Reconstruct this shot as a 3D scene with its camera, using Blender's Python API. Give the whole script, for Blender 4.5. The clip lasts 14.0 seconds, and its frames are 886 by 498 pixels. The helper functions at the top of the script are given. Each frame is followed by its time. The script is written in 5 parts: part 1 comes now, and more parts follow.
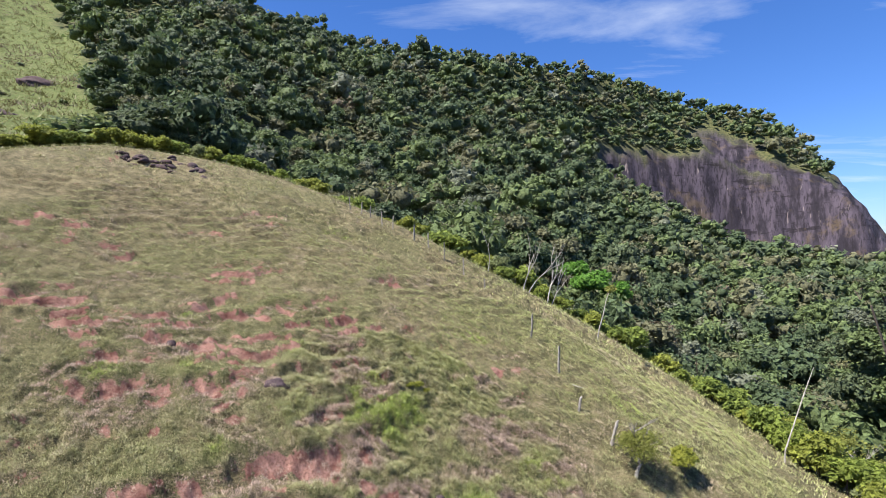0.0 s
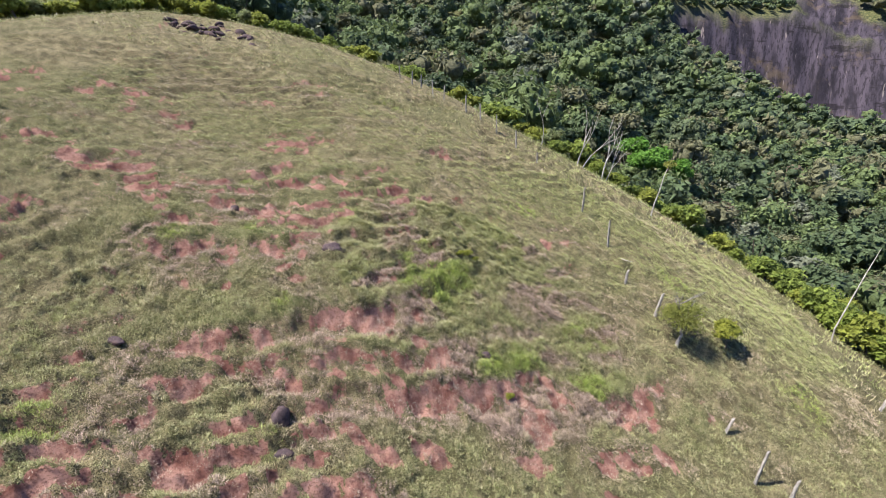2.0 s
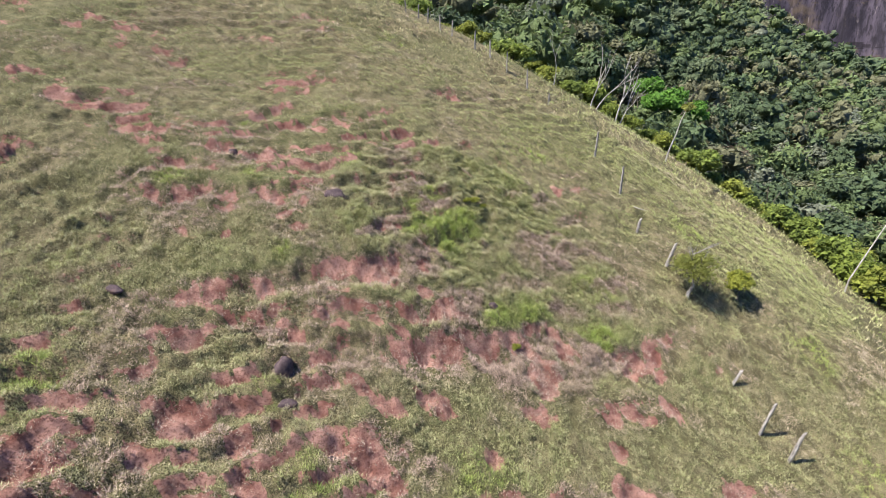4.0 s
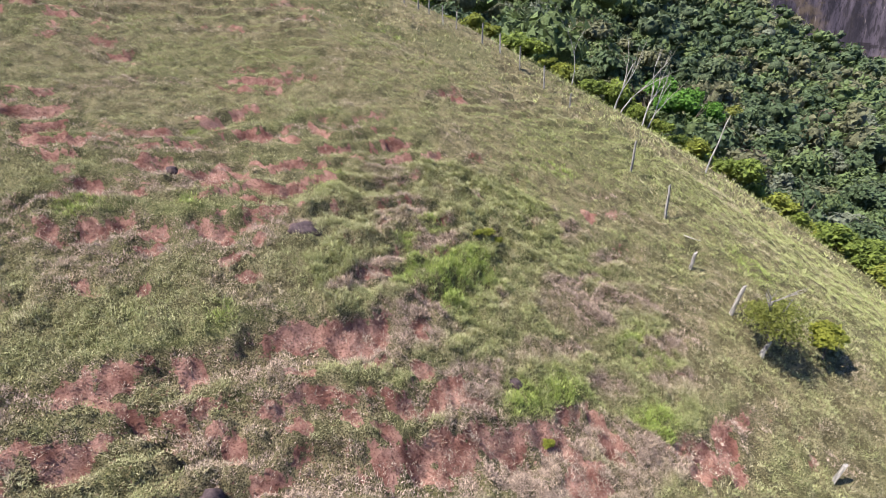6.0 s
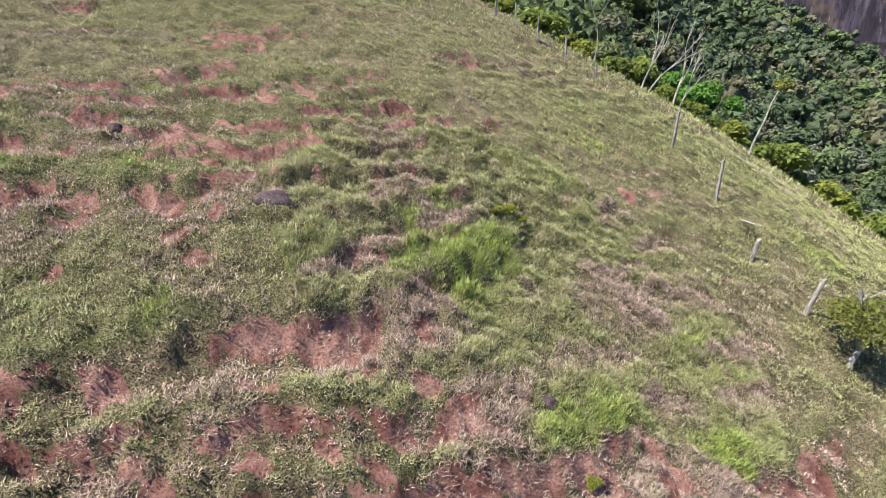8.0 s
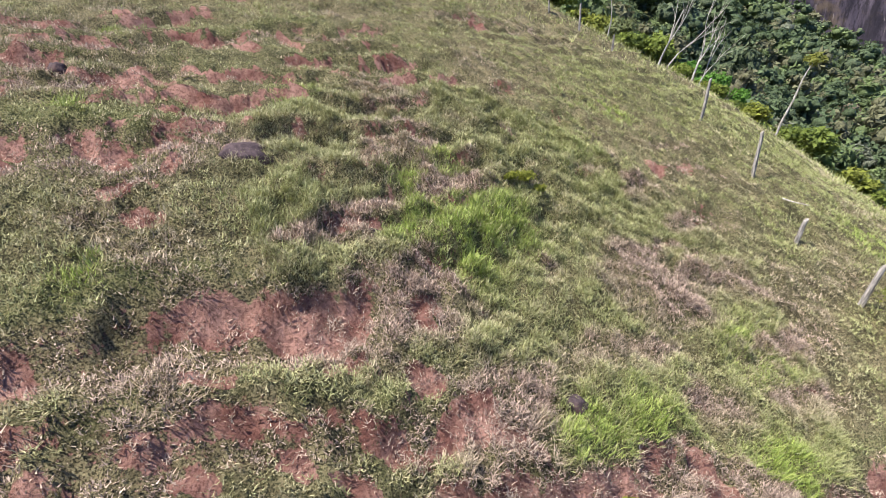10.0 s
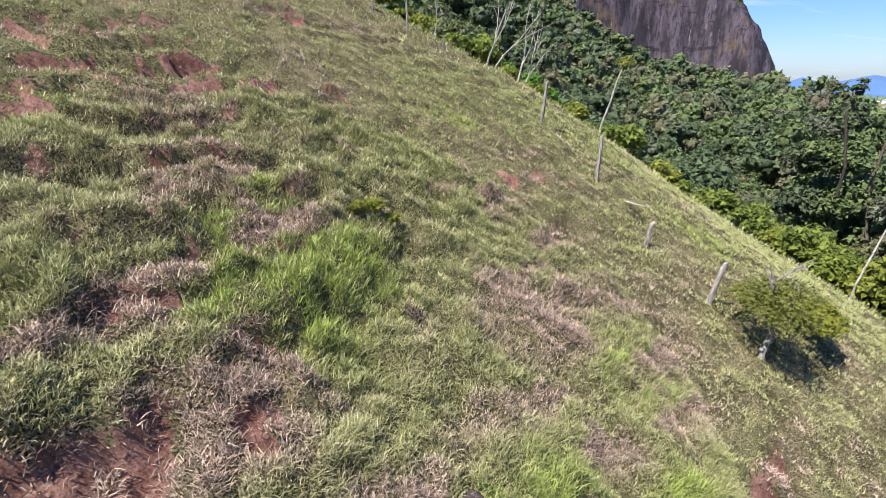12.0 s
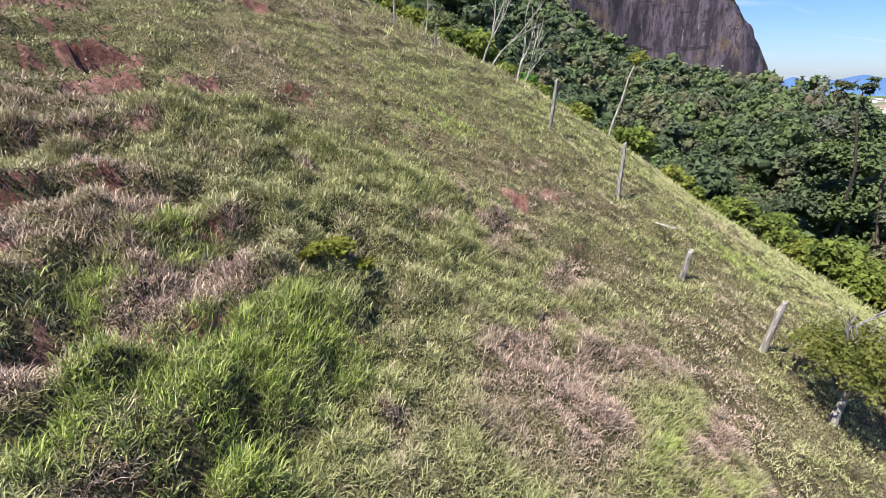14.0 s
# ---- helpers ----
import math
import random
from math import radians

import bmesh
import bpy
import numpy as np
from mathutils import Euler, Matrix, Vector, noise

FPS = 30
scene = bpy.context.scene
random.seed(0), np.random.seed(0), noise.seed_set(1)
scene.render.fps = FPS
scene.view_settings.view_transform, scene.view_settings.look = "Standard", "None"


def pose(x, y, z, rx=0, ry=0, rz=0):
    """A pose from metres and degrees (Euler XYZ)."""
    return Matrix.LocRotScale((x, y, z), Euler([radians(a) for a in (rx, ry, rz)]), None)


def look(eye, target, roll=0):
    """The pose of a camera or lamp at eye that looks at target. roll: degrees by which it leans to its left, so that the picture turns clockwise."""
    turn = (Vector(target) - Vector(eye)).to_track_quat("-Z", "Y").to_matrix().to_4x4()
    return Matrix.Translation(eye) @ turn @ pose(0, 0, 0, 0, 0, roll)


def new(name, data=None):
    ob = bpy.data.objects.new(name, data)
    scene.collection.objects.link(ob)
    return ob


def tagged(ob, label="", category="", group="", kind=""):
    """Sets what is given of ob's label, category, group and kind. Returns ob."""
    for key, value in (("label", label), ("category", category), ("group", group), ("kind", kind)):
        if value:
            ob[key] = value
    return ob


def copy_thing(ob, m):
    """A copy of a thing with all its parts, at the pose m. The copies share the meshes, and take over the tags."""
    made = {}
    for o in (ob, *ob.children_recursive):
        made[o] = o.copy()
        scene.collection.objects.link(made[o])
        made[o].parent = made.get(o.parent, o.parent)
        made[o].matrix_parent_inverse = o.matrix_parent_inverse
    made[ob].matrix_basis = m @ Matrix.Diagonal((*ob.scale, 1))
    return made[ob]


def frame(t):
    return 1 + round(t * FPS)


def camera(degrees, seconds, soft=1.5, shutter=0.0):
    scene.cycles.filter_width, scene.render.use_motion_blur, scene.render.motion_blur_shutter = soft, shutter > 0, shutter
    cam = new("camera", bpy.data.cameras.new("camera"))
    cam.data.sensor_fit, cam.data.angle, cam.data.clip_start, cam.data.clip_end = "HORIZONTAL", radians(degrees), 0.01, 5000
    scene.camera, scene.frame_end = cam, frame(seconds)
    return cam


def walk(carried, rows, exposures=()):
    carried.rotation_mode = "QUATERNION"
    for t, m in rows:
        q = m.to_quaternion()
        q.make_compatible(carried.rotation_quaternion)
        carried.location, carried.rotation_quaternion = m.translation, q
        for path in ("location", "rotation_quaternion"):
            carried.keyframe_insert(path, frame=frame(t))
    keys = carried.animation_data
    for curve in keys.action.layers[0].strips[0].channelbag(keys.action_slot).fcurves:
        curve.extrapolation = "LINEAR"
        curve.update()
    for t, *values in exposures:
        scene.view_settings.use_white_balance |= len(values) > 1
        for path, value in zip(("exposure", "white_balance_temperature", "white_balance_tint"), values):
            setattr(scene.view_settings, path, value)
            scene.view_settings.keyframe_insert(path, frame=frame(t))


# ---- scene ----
cam = camera(80.06, 14.0, soft=0.5)
PATH = [
    (0, pose(0.20, -0.10, 20.07, 91.52, 1.70, 3.48)),
    (0.5, pose(0.16, -0.07, 20.04, 91.64, 1.64, 7.00)),
    (1, pose(0.15, -0.08, 19.92, 90.27, 1.50, 8.45)),
    (1.5, pose(0.17, -0.13, 19.86, 83.81, 1.34, 8.73)),
    (2, pose(0.22, -0.18, 19.79, 78.37, 1.24, 9.01)),
    (2.5, pose(0.24, -0.15, 19.76, 72.82, 1.24, 9.42)),
    (3, pose(0.19, -0.09, 19.81, 72.30, 1.14, 9.56)),
    (3.2, pose(0.19, -0.11, 19.83, 72.25, 1.10, 9.63)),
    (5.3, pose(-0.49, 3.72, 19.73, 72.23, 0.93, 9.84)),
    (5.5, pose(-0.63, 4.34, 19.73, 72.24, 0.89, 9.84)),
    (6, pose(-0.95, 6.03, 19.68, 72.28, 0.90, 9.94)),
    (6.5, pose(-1.27, 7.76, 19.43, 72.34, 0.90, 10.04)),
    (7, pose(-1.45, 8.76, 19.12, 72.40, 0.87, 10.34)),
    (7.5, pose(-1.55, 9.02, 18.65, 72.36, 0.82, 10.67)),
    (7.7, pose(-1.58, 9.06, 18.42, 72.42, 0.82, 10.69)),
    (9.8, pose(-2.06, 10.62, 16.97, 71.83, -0.16, 10.75)),
    (10, pose(-2.12, 10.95, 16.96, 71.75, -0.17, 10.74)),
    (10.5, pose(-2.26, 11.81, 16.95, 71.68, -0.25, 1.25)),
    (11, pose(-2.38, 12.54, 17.00, 71.79, -0.21, -5.87)),
    (11.5, pose(-2.43, 13.03, 17.05, 71.77, -0.17, -6.96)),
    (12, pose(-2.44, 13.44, 17.08, 71.74, -0.16, -7.19)),
    (12.5, pose(-2.41, 13.89, 17.03, 71.74, -0.20, -7.46)),
    (13, pose(-2.34, 14.54, 16.99, 71.72, -0.22, -7.72)),
    (13.5, pose(-2.20, 15.40, 16.96, 71.75, -0.14, -7.85)),
    (14, pose(-2.03, 16.32, 16.98, 71.76, -0.08, -7.91)),
]
walk(cam, PATH, exposures=[(0.0, 1.30), (10.0, 1.28), (12.0, 1.20), (14.0, 1.14)])

# ---- daylight ----
SUN_AZ, SUN_EL = -119.0, 60.0          # degrees, clockwise from +y, and above the horizon
world = bpy.data.worlds.new("sky")
scene.world = world
world.use_nodes = True
wn, wl = world.node_tree.nodes, world.node_tree.links
wn.clear()
sky = wn.new("ShaderNodeTexSky")
sky.sky_type, sky.sun_disc = "NISHITA", False
sky.sun_elevation, sky.sun_rotation = radians(SUN_EL), radians(SUN_AZ)
sky.air_density, sky.dust_density, sky.ozone_density, sky.altitude = 1.0, 0.4, 2.5, 150.0
wcoord = wn.new("ShaderNodeTexCoord")
wsep = wn.new("ShaderNodeSeparateXYZ")
wl.new(wcoord.outputs["Generated"], wsep.inputs[0])
wup = wn.new("ShaderNodeMath")
wup.operation = "ADD"
wup.inputs[1].default_value = 0.16
wl.new(wsep.outputs["Z"], wup.inputs[0])
wdiv = wn.new("ShaderNodeVectorMath")
wdiv.operation = "DIVIDE"
wl.new(wcoord.outputs["Generated"], wdiv.inputs[0])
wl.new(wup.outputs[0], wdiv.inputs[1])
wmap = wn.new("ShaderNodeMapping")
wmap.inputs["Rotation"].default_value = (0, 0, radians(38))
wmap.inputs["Scale"].default_value = (0.55, 1.7, 0.0)
wmap.inputs["Location"].default_value = (0.35, 0.1, 0.0)
wl.new(wdiv.outputs[0], wmap.inputs[0])
wnoise = wn.new("ShaderNodeTexNoise")
wnoise.inputs["Scale"].default_value = 1.5
wnoise.inputs["Detail"].default_value = 8.0
wnoise.inputs["Roughness"].default_value = 0.58
wnoise.inputs["Distortion"].default_value = 0.35
wl.new(wmap.outputs[0], wnoise.inputs["Vector"])
wramp = wn.new("ShaderNodeMapRange")
wramp.inputs["From Min"].default_value, wramp.inputs["From Max"].default_value = 0.54, 0.86
wramp.inputs["To Max"].default_value = 0.75
wl.new(wnoise.outputs[0], wramp.inputs["Value"])
wmix = wn.new("ShaderNodeMix")
wmix.data_type = "RGBA"
wmix.inputs["B"].default_value = (7.6, 8.2, 9.2, 1)
wl.new(wramp.outputs["Result"], wmix.inputs["Factor"])
whue = wn.new("ShaderNodeHueSaturation")
whue.inputs["Saturation"].default_value = 1.1
wtint = wn.new("ShaderNodeVectorMath")
wtint.operation = "MULTIPLY"
wtint.inputs[1].default_value = (0.80, 0.95, 1.36)
wl.new(sky.outputs[0], wtint.inputs[0])
wl.new(wtint.outputs[0], whue.inputs["Color"])
wl.new(whue.outputs[0], wmix.inputs["A"])
wbg = wn.new("ShaderNodeBackground")
wbg.inputs["Strength"].default_value = 0.057
wout = wn.new("ShaderNodeOutputWorld")
wl.new(wmix.outputs["Result"], wbg.inputs[0])
wl.new(wbg.outputs[0], wout.inputs[0])
sun_data = bpy.data.lights.new("sun", "SUN")
sun_data.energy, sun_data.angle, sun_data.color = 5.0, radians(0.53), (1.0, 0.95, 0.87)
sun = new("sun", sun_data)
_a, _e = radians(SUN_AZ), radians(SUN_EL)
SUN_WAY = Vector((math.sin(_a) * math.cos(_e), math.cos(_a) * math.cos(_e), math.sin(_e)))
sun.matrix_world = look(SUN_WAY * 100, (0, 0, 0))


# ---- materials ----
class Nodes:
    """A small helper round one Principled material."""

    def __init__(self, name, rough=0.8, spec=0.3):
        self.mat = bpy.data.materials.new(name)
        self.mat.use_nodes = True
        self.tree = self.mat.node_tree
        self.bsdf = self.tree.nodes["Principled BSDF"]
        self.out = self.tree.nodes["Material Output"]
        self.bsdf.inputs["Roughness"].default_value = rough
        self.bsdf.inputs["Specular IOR Level"].default_value = spec

    def link(self, a, b):
        self.tree.links.new(a, b)

    def coords(self, which="Object"):
        return self.tree.nodes.new("ShaderNodeTexCoord").outputs[which]

    def noise(self, scale, detail=4.0, rough=0.55, vec=None, stretch=None):
        n = self.tree.nodes.new("ShaderNodeTexNoise")
        n.inputs["Scale"].default_value, n.inputs["Detail"].default_value, n.inputs["Roughness"].default_value = scale, detail, rough
        src = vec or self.coords()
        if stretch:
            m = self.tree.nodes.new("ShaderNodeMapping")
            m.inputs["Scale"].default_value = stretch
            self.link(src, m.inputs[0])
            src = m.outputs[0]
        self.link(src, n.inputs["Vector"])
        return n.outputs[0]

    def ramp(self, value, lo, hi, a=0.0, b=1.0):
        m = self.tree.nodes.new("ShaderNodeMapRange")
        m.interpolation_type = "SMOOTHSTEP"
        for key, v in (("From Min", lo), ("From Max", hi), ("To Min", a), ("To Max", b)):
            m.inputs[key].default_value = v
        self.link(value, m.inputs["Value"])
        return m.outputs[0]

    def mix(self, fac, a, b, blend="MIX"):
        m = self.tree.nodes.new("ShaderNodeMix")
        m.data_type, m.blend_type = "RGBA", blend
        for key, v in (("Factor", fac), ("A", a), ("B", b)):
            if isinstance(v, (int, float)):
                m.inputs[key].default_value = v
            elif isinstance(v, tuple):
                m.inputs[key].default_value = (*v, 1)
            else:
                self.link(v, m.inputs[key])
        return m.outputs["Result"]

    def math(self, op, a, b=0.0):
        m = self.tree.nodes.new("ShaderNodeMath")
        m.operation = op
        for k, v in enumerate((a, b)):
            if isinstance(v, (int, float)):
                m.inputs[k].default_value = v
            else:
                self.link(v, m.inputs[k])
        return m.outputs[0]

    def attr(self, name):
        n = self.tree.nodes.new("ShaderNodeAttribute")
        n.attribute_name = name
        return n.outputs["Fac"]

    def object_random(self):
        return self.tree.nodes.new("ShaderNodeObjectInfo").outputs["Random"]

    def island(self):
        return self.tree.nodes.new("ShaderNodeNewGeometry").outputs["Random Per Island"]

    def bump(self, height, strength, distance):
        n = self.tree.nodes.new("ShaderNodeBump")
        n.inputs["Strength"].default_value, n.inputs["Distance"].default_value = strength, distance
        self.link(height, n.inputs["Height"])
        self.link(n.outputs[0], self.bsdf.inputs["Normal"])

    def color(self, c):
        self.link(c, self.bsdf.inputs["Base Color"])
        return self

    def thin(self, c, share):
        """Lets part of the light through, as a leaf does."""
        t = self.tree.nodes.new("ShaderNodeBsdfTranslucent")
        m = self.tree.nodes.new("ShaderNodeMixShader")
        m.inputs[0].default_value = share
        self.link(c, t.inputs["Color"])
        self.link(self.bsdf.outputs[0], m.inputs[1])
        self.link(t.outputs[0], m.inputs[2])
        self.link(m.outputs[0], self.out.inputs["Surface"])
        return self


def ground_material():
    m = Nodes("pasture_and_hill", 0.9, 0.15)
    fine, mid, broad = m.noise(16.0, 9, 0.7), m.noise(1.4, 7, 0.65), m.noise(0.13, 4)
    grass = m.mix(m.ramp(mid, 0.35, 0.68), (0.115, 0.095, 0.05), (0.32, 0.265, 0.15))
    grass = m.mix(m.ramp(broad, 0.42, 0.62, 0.0, 0.5), grass, (0.12, 0.13, 0.045))
    grass = m.mix(m.ramp(fine, 0.50, 0.60, 0.0, 0.6), grass, (0.36, 0.32, 0.18))
    # near-black specks paint in the shaded gaps between short blades
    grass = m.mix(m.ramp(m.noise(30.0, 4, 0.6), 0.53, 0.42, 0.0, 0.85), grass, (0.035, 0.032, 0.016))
    grass = m.mix(m.attr("lush"), grass, (0.10, 0.16, 0.03))
    soil = m.mix(m.ramp(mid, 0.3, 0.7), (0.17, 0.070, 0.055), (0.46, 0.26, 0.21))
    soil = m.mix(m.ramp(fine, 0.48, 0.62, 0.0, 0.6), soil, (0.10, 0.042, 0.032))
    ragged = m.math("ADD", m.attr("soil"), m.math("MULTIPLY", m.math("SUBTRACT", m.noise(6.0, 9, 0.75), 0.5), 2.2))
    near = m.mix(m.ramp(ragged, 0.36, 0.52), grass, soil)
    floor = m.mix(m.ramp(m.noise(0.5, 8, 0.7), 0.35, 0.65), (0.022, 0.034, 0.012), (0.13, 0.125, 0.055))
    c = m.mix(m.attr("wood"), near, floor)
    # bare granite of the dome
    sep, face = m.tree.nodes.new("ShaderNodeSeparateXYZ"), m.tree.nodes.new("ShaderNodeCombineXYZ")
    m.link(m.coords(), sep.inputs[0])
    m.link(m.attr("across"), face.inputs[0])
    m.link(sep.outputs["Z"], face.inputs[2])
    streak = m.noise(0.10, 7, 0.62, vec=face.outputs[0], stretch=(1.0, 1.0, 0.26))
    fine_streak = m.noise(0.34, 7, 0.65, vec=face.outputs[0], stretch=(1.0, 1.0, 0.30))
    blotch = m.noise(0.035, 6, 0.65)
    rock = m.mix(m.ramp(streak, 0.38, 0.62), (0.018, 0.015, 0.021), (0.066, 0.053, 0.069))
    rock = m.mix(m.ramp(fine_streak, 0.48, 0.60, 0.0, 0.75), rock, (0.012, 0.010, 0.013))
    rock = m.mix(m.ramp(m.noise(0.13, 6, 0.65, vec=face.outputs[0], stretch=(0.2, 0.2, 1.0)), 0.56, 0.62, 0.0, 0.75), rock, (0.010, 0.008, 0.010))
    rock = m.mix(m.ramp(blotch, 0.55, 0.66, 0.0, 0.4), rock, (0.115, 0.082, 0.045))
    rock = m.mix(m.ramp(m.noise(0.2, 5, 0.65, vec=face.outputs[0], stretch=(1, 1, 0.22)), 0.61, 0.69, 0.0, 0.7), rock, (0.22, 0.18, 0.17))
    c = m.mix(m.attr("rock"), c, rock)
    m.bump(m.math("ADD", m.math("ADD", m.noise(5.0, 9, 0.75), m.math("MULTIPLY", fine, 0.8)), m.math("MULTIPLY", m.attr("rock"), m.math("MULTIPLY", streak, 2.0))), 1.0, 0.16)
    return m.color(c).mat


def grass_material():
    m = Nodes("grass_blades", 0.6, 0.25)
    t, l = m.attr("tint"), m.attr("lush")
    dry = m.mix(m.ramp(t, 0.1, 0.9), (0.17, 0.17, 0.07), (0.43, 0.41, 0.225))
    green = m.mix(m.ramp(t, 0.0, 1.0), (0.15, 0.22, 0.035), (0.42, 0.50, 0.12))
    c = m.mix(l, dry, green)
    c = m.mix(m.attr("dead"), c, m.mix(m.ramp(t, 0.1, 0.9), (0.16, 0.115, 0.092), (0.56, 0.43, 0.34)))
    return m.color(c).thin(c, 0.16).mat


def leaf_material(name, dark, light, kinds, share=0.25, gap_scale=1.6):
    """Leaves between two greens; noise paints lighter leaf clumps and the darker, shaded gaps between them into the
    colour; kinds: (from, colour) by which whole trees differ.
    """
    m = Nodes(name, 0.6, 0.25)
    gap_shade = m.noise(gap_scale, 7, 0.72)
    leaf = m.math("ADD", m.math("MULTIPLY", m.attr("leaf"), 0.5), m.math("MULTIPLY", m.ramp(gap_shade, 0.36, 0.64), 0.5))
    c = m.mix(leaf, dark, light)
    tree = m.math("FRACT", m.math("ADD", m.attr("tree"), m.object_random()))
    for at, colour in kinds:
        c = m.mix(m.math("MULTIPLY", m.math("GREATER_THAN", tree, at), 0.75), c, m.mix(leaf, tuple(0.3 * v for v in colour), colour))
    m.bump(gap_shade, 1.0, 0.5)
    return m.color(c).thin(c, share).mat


def bark_material(name, a, b, scale=14.0):
    m = Nodes(name, 0.85, 0.2)
    n = m.noise(scale, 6, 0.6, stretch=(1, 1, 0.18))
    m.bump(n, 0.6, 0.02)
    return m.color(m.mix(m.ramp(n, 0.3, 0.7), a, b)).mat


def stone_material(name, a, b, c):
    m = Nodes(name, 0.95, 0.1)
    n = m.noise(7.0, 9, 0.7)
    col = m.mix(m.ramp(n, 0.3, 0.7), a, b)
    col = m.mix(m.ramp(m.noise(1.7, 4), 0.5, 0.7, 0.0, 0.6), col, c)
    m.bump(n, 0.8, 0.05)
    return m.color(col).mat


MAT_GROUND = ground_material()
MAT_GRASS = grass_material()
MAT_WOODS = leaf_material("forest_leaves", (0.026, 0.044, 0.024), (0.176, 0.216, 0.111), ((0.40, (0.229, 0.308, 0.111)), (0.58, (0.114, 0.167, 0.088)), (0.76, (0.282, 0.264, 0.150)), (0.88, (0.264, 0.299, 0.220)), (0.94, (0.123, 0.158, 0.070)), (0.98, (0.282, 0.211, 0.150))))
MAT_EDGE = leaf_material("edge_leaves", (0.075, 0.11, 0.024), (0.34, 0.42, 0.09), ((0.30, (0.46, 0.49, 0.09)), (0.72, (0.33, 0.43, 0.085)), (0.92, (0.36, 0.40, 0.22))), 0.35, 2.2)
MAT_BRIGHT = leaf_material("bright_green_leaves", (0.05, 0.12, 0.018), (0.19, 0.38, 0.06), (), 0.35)
MAT_YELLOW = leaf_material("yellow_green_leaves", (0.16, 0.185, 0.028), (0.45, 0.46, 0.08), (), 0.35)
MAT_SHRUB = leaf_material("shrub_leaves", (0.10, 0.125, 0.028), (0.44, 0.45, 0.12), (), 0.5)
MAT_BARK = bark_material("brown_bark", (0.06, 0.045, 0.035), (0.17, 0.14, 0.11))
MAT_PALE = bark_material("pale_bark", (0.17, 0.155, 0.13), (0.44, 0.41, 0.37))
MAT_POST = bark_material("weathered_post_wood", (0.10, 0.09, 0.08), (0.34, 0.31, 0.28), 18.0)
MAT_ROCK = stone_material("dark_purple_rock", (0.040, 0.029, 0.032), (0.10, 0.073, 0.076), (0.14, 0.085, 0.07))


# ---- the lie of the land ----
def vnoise(x, y, seed=0):
    """Smooth value noise from -1 to 1, one unit a cell."""
    xi, yi = np.floor(x).astype(np.int64), np.floor(y).astype(np.int64)
    fx, fy = x - xi, y - yi
    fx, fy = fx * fx * (3 - 2 * fx), fy * fy * (3 - 2 * fy)

    def h(a, b):
        n = (a * 374761393 + b * 668265263 + seed * 974711) & 0x7FFFFFFF
        n = ((n ^ (n >> 13)) * 1274126177) & 0x7FFFFFFF
        return ((n ^ (n >> 16)) & 0xFFFF) / 32767.5 - 1.0

    top = h(xi, yi) * (1 - fx) + h(xi + 1, yi) * fx
    low = h(xi, yi + 1) * (1 - fx) + h(xi + 1, yi + 1) * fx
    return top * (1 - fy) + low * fy


def fbm(x, y, octaves=4, seed=0, gain=0.5):
    total, amp, norm = 0.0, 1.0, 0.0
    for k in range(octaves):
        total = total + amp * vnoise(x * 2.03**k + 17.3 * k, y * 2.03**k - 9.1 * k, seed + k)
        norm += amp
        amp *= gain
    return total / norm


def smooth(v):
    v = np.clip(v, 0.0, 1.0)
    return v * v * (3 - 2 * v)


SLOPE = (13.71, -5.98, 5.78, -0.47, -0.38, -0.81, -0.04, -0.44, -0.48, -0.2)
SWELLS = np.array((
    (0.05, 0.19, 0.14, -0.24, -0.12, 0.13, 0.11, 0.01, -0.04),
    (-0.06, -0.11, -0.02, -0.35, -0.42, -0.15, -0.06, -0.2, -0.11),
    (-0.18, -0.43, 0.04, 0.61, -0.14, -0.46, -0.16, -0.5, -0.13),
    (0.05, 0.31, 0.16, 0.53, -0.05, -0.35, -0.04, -0.67, -0.05),
    (-0.06, 0.22, -0.34, -0.01, 0.21, 0.01, 0.2, -0.1, 0.3),
    (-0.38, -0.22, -0.04, 0.32, 0.02, -0.22, -0.02, 0.05, 0.29),
    (-0.37, -0.08, 0.3, 0.18, -0.12, 0.28, 0.36, -0.06, -0.08),
    (0.02, 0.14, 0.15, -0.1, -0.15, 0.16, 0.25, -0.08, -0.26),
    (0.04, -0.05, -0.14, -0.11, 0.05, 0.07, 0.06, 0.02, -0.1)))


def pasture(x, y):
    """The smooth shape of the hillside."""
    x, y = np.clip(x, -36, 27), np.clip(y, 2, 64)
    u, v = x / 15, (y - 25) / 15
    terms = (1 + 0 * u, u, v, u * u, u * v, v * v, u**3, u * u * v, u * v * v, v**3)
    z = sum(c * t for c, t in zip(SLOPE, terms))
    for j, b in enumerate(np.linspace(8, 40, 9)):
        for i, a in enumerate(np.linspace(-18, 14, 9)):
            z = z + SWELLS[j, i] * np.exp(-((x - a) ** 2 + (y - b) ** 2) / 35.28)
    return z


BANKS, SCARS, PITS = [], [], []


def bank(high, sharp, reach, bare, *line):
    """A cattle-trodden bank: height of the step, sharpness, reach, share of bare soil, and the line of its lip."""
    BANKS.append((1.05 * high, 1.9 * sharp, 0.95 * reach, bare, line))


def scar(x, y, long, wide, turn):
    """Open red earth: centre, half length and width, turn in degrees."""
    SCARS.append((x, y, long, wide, turn))


def pit(x, y, size, deep):
    """A hollow trodden under a lip of turf."""
    PITS.append((x, y, size, deep))


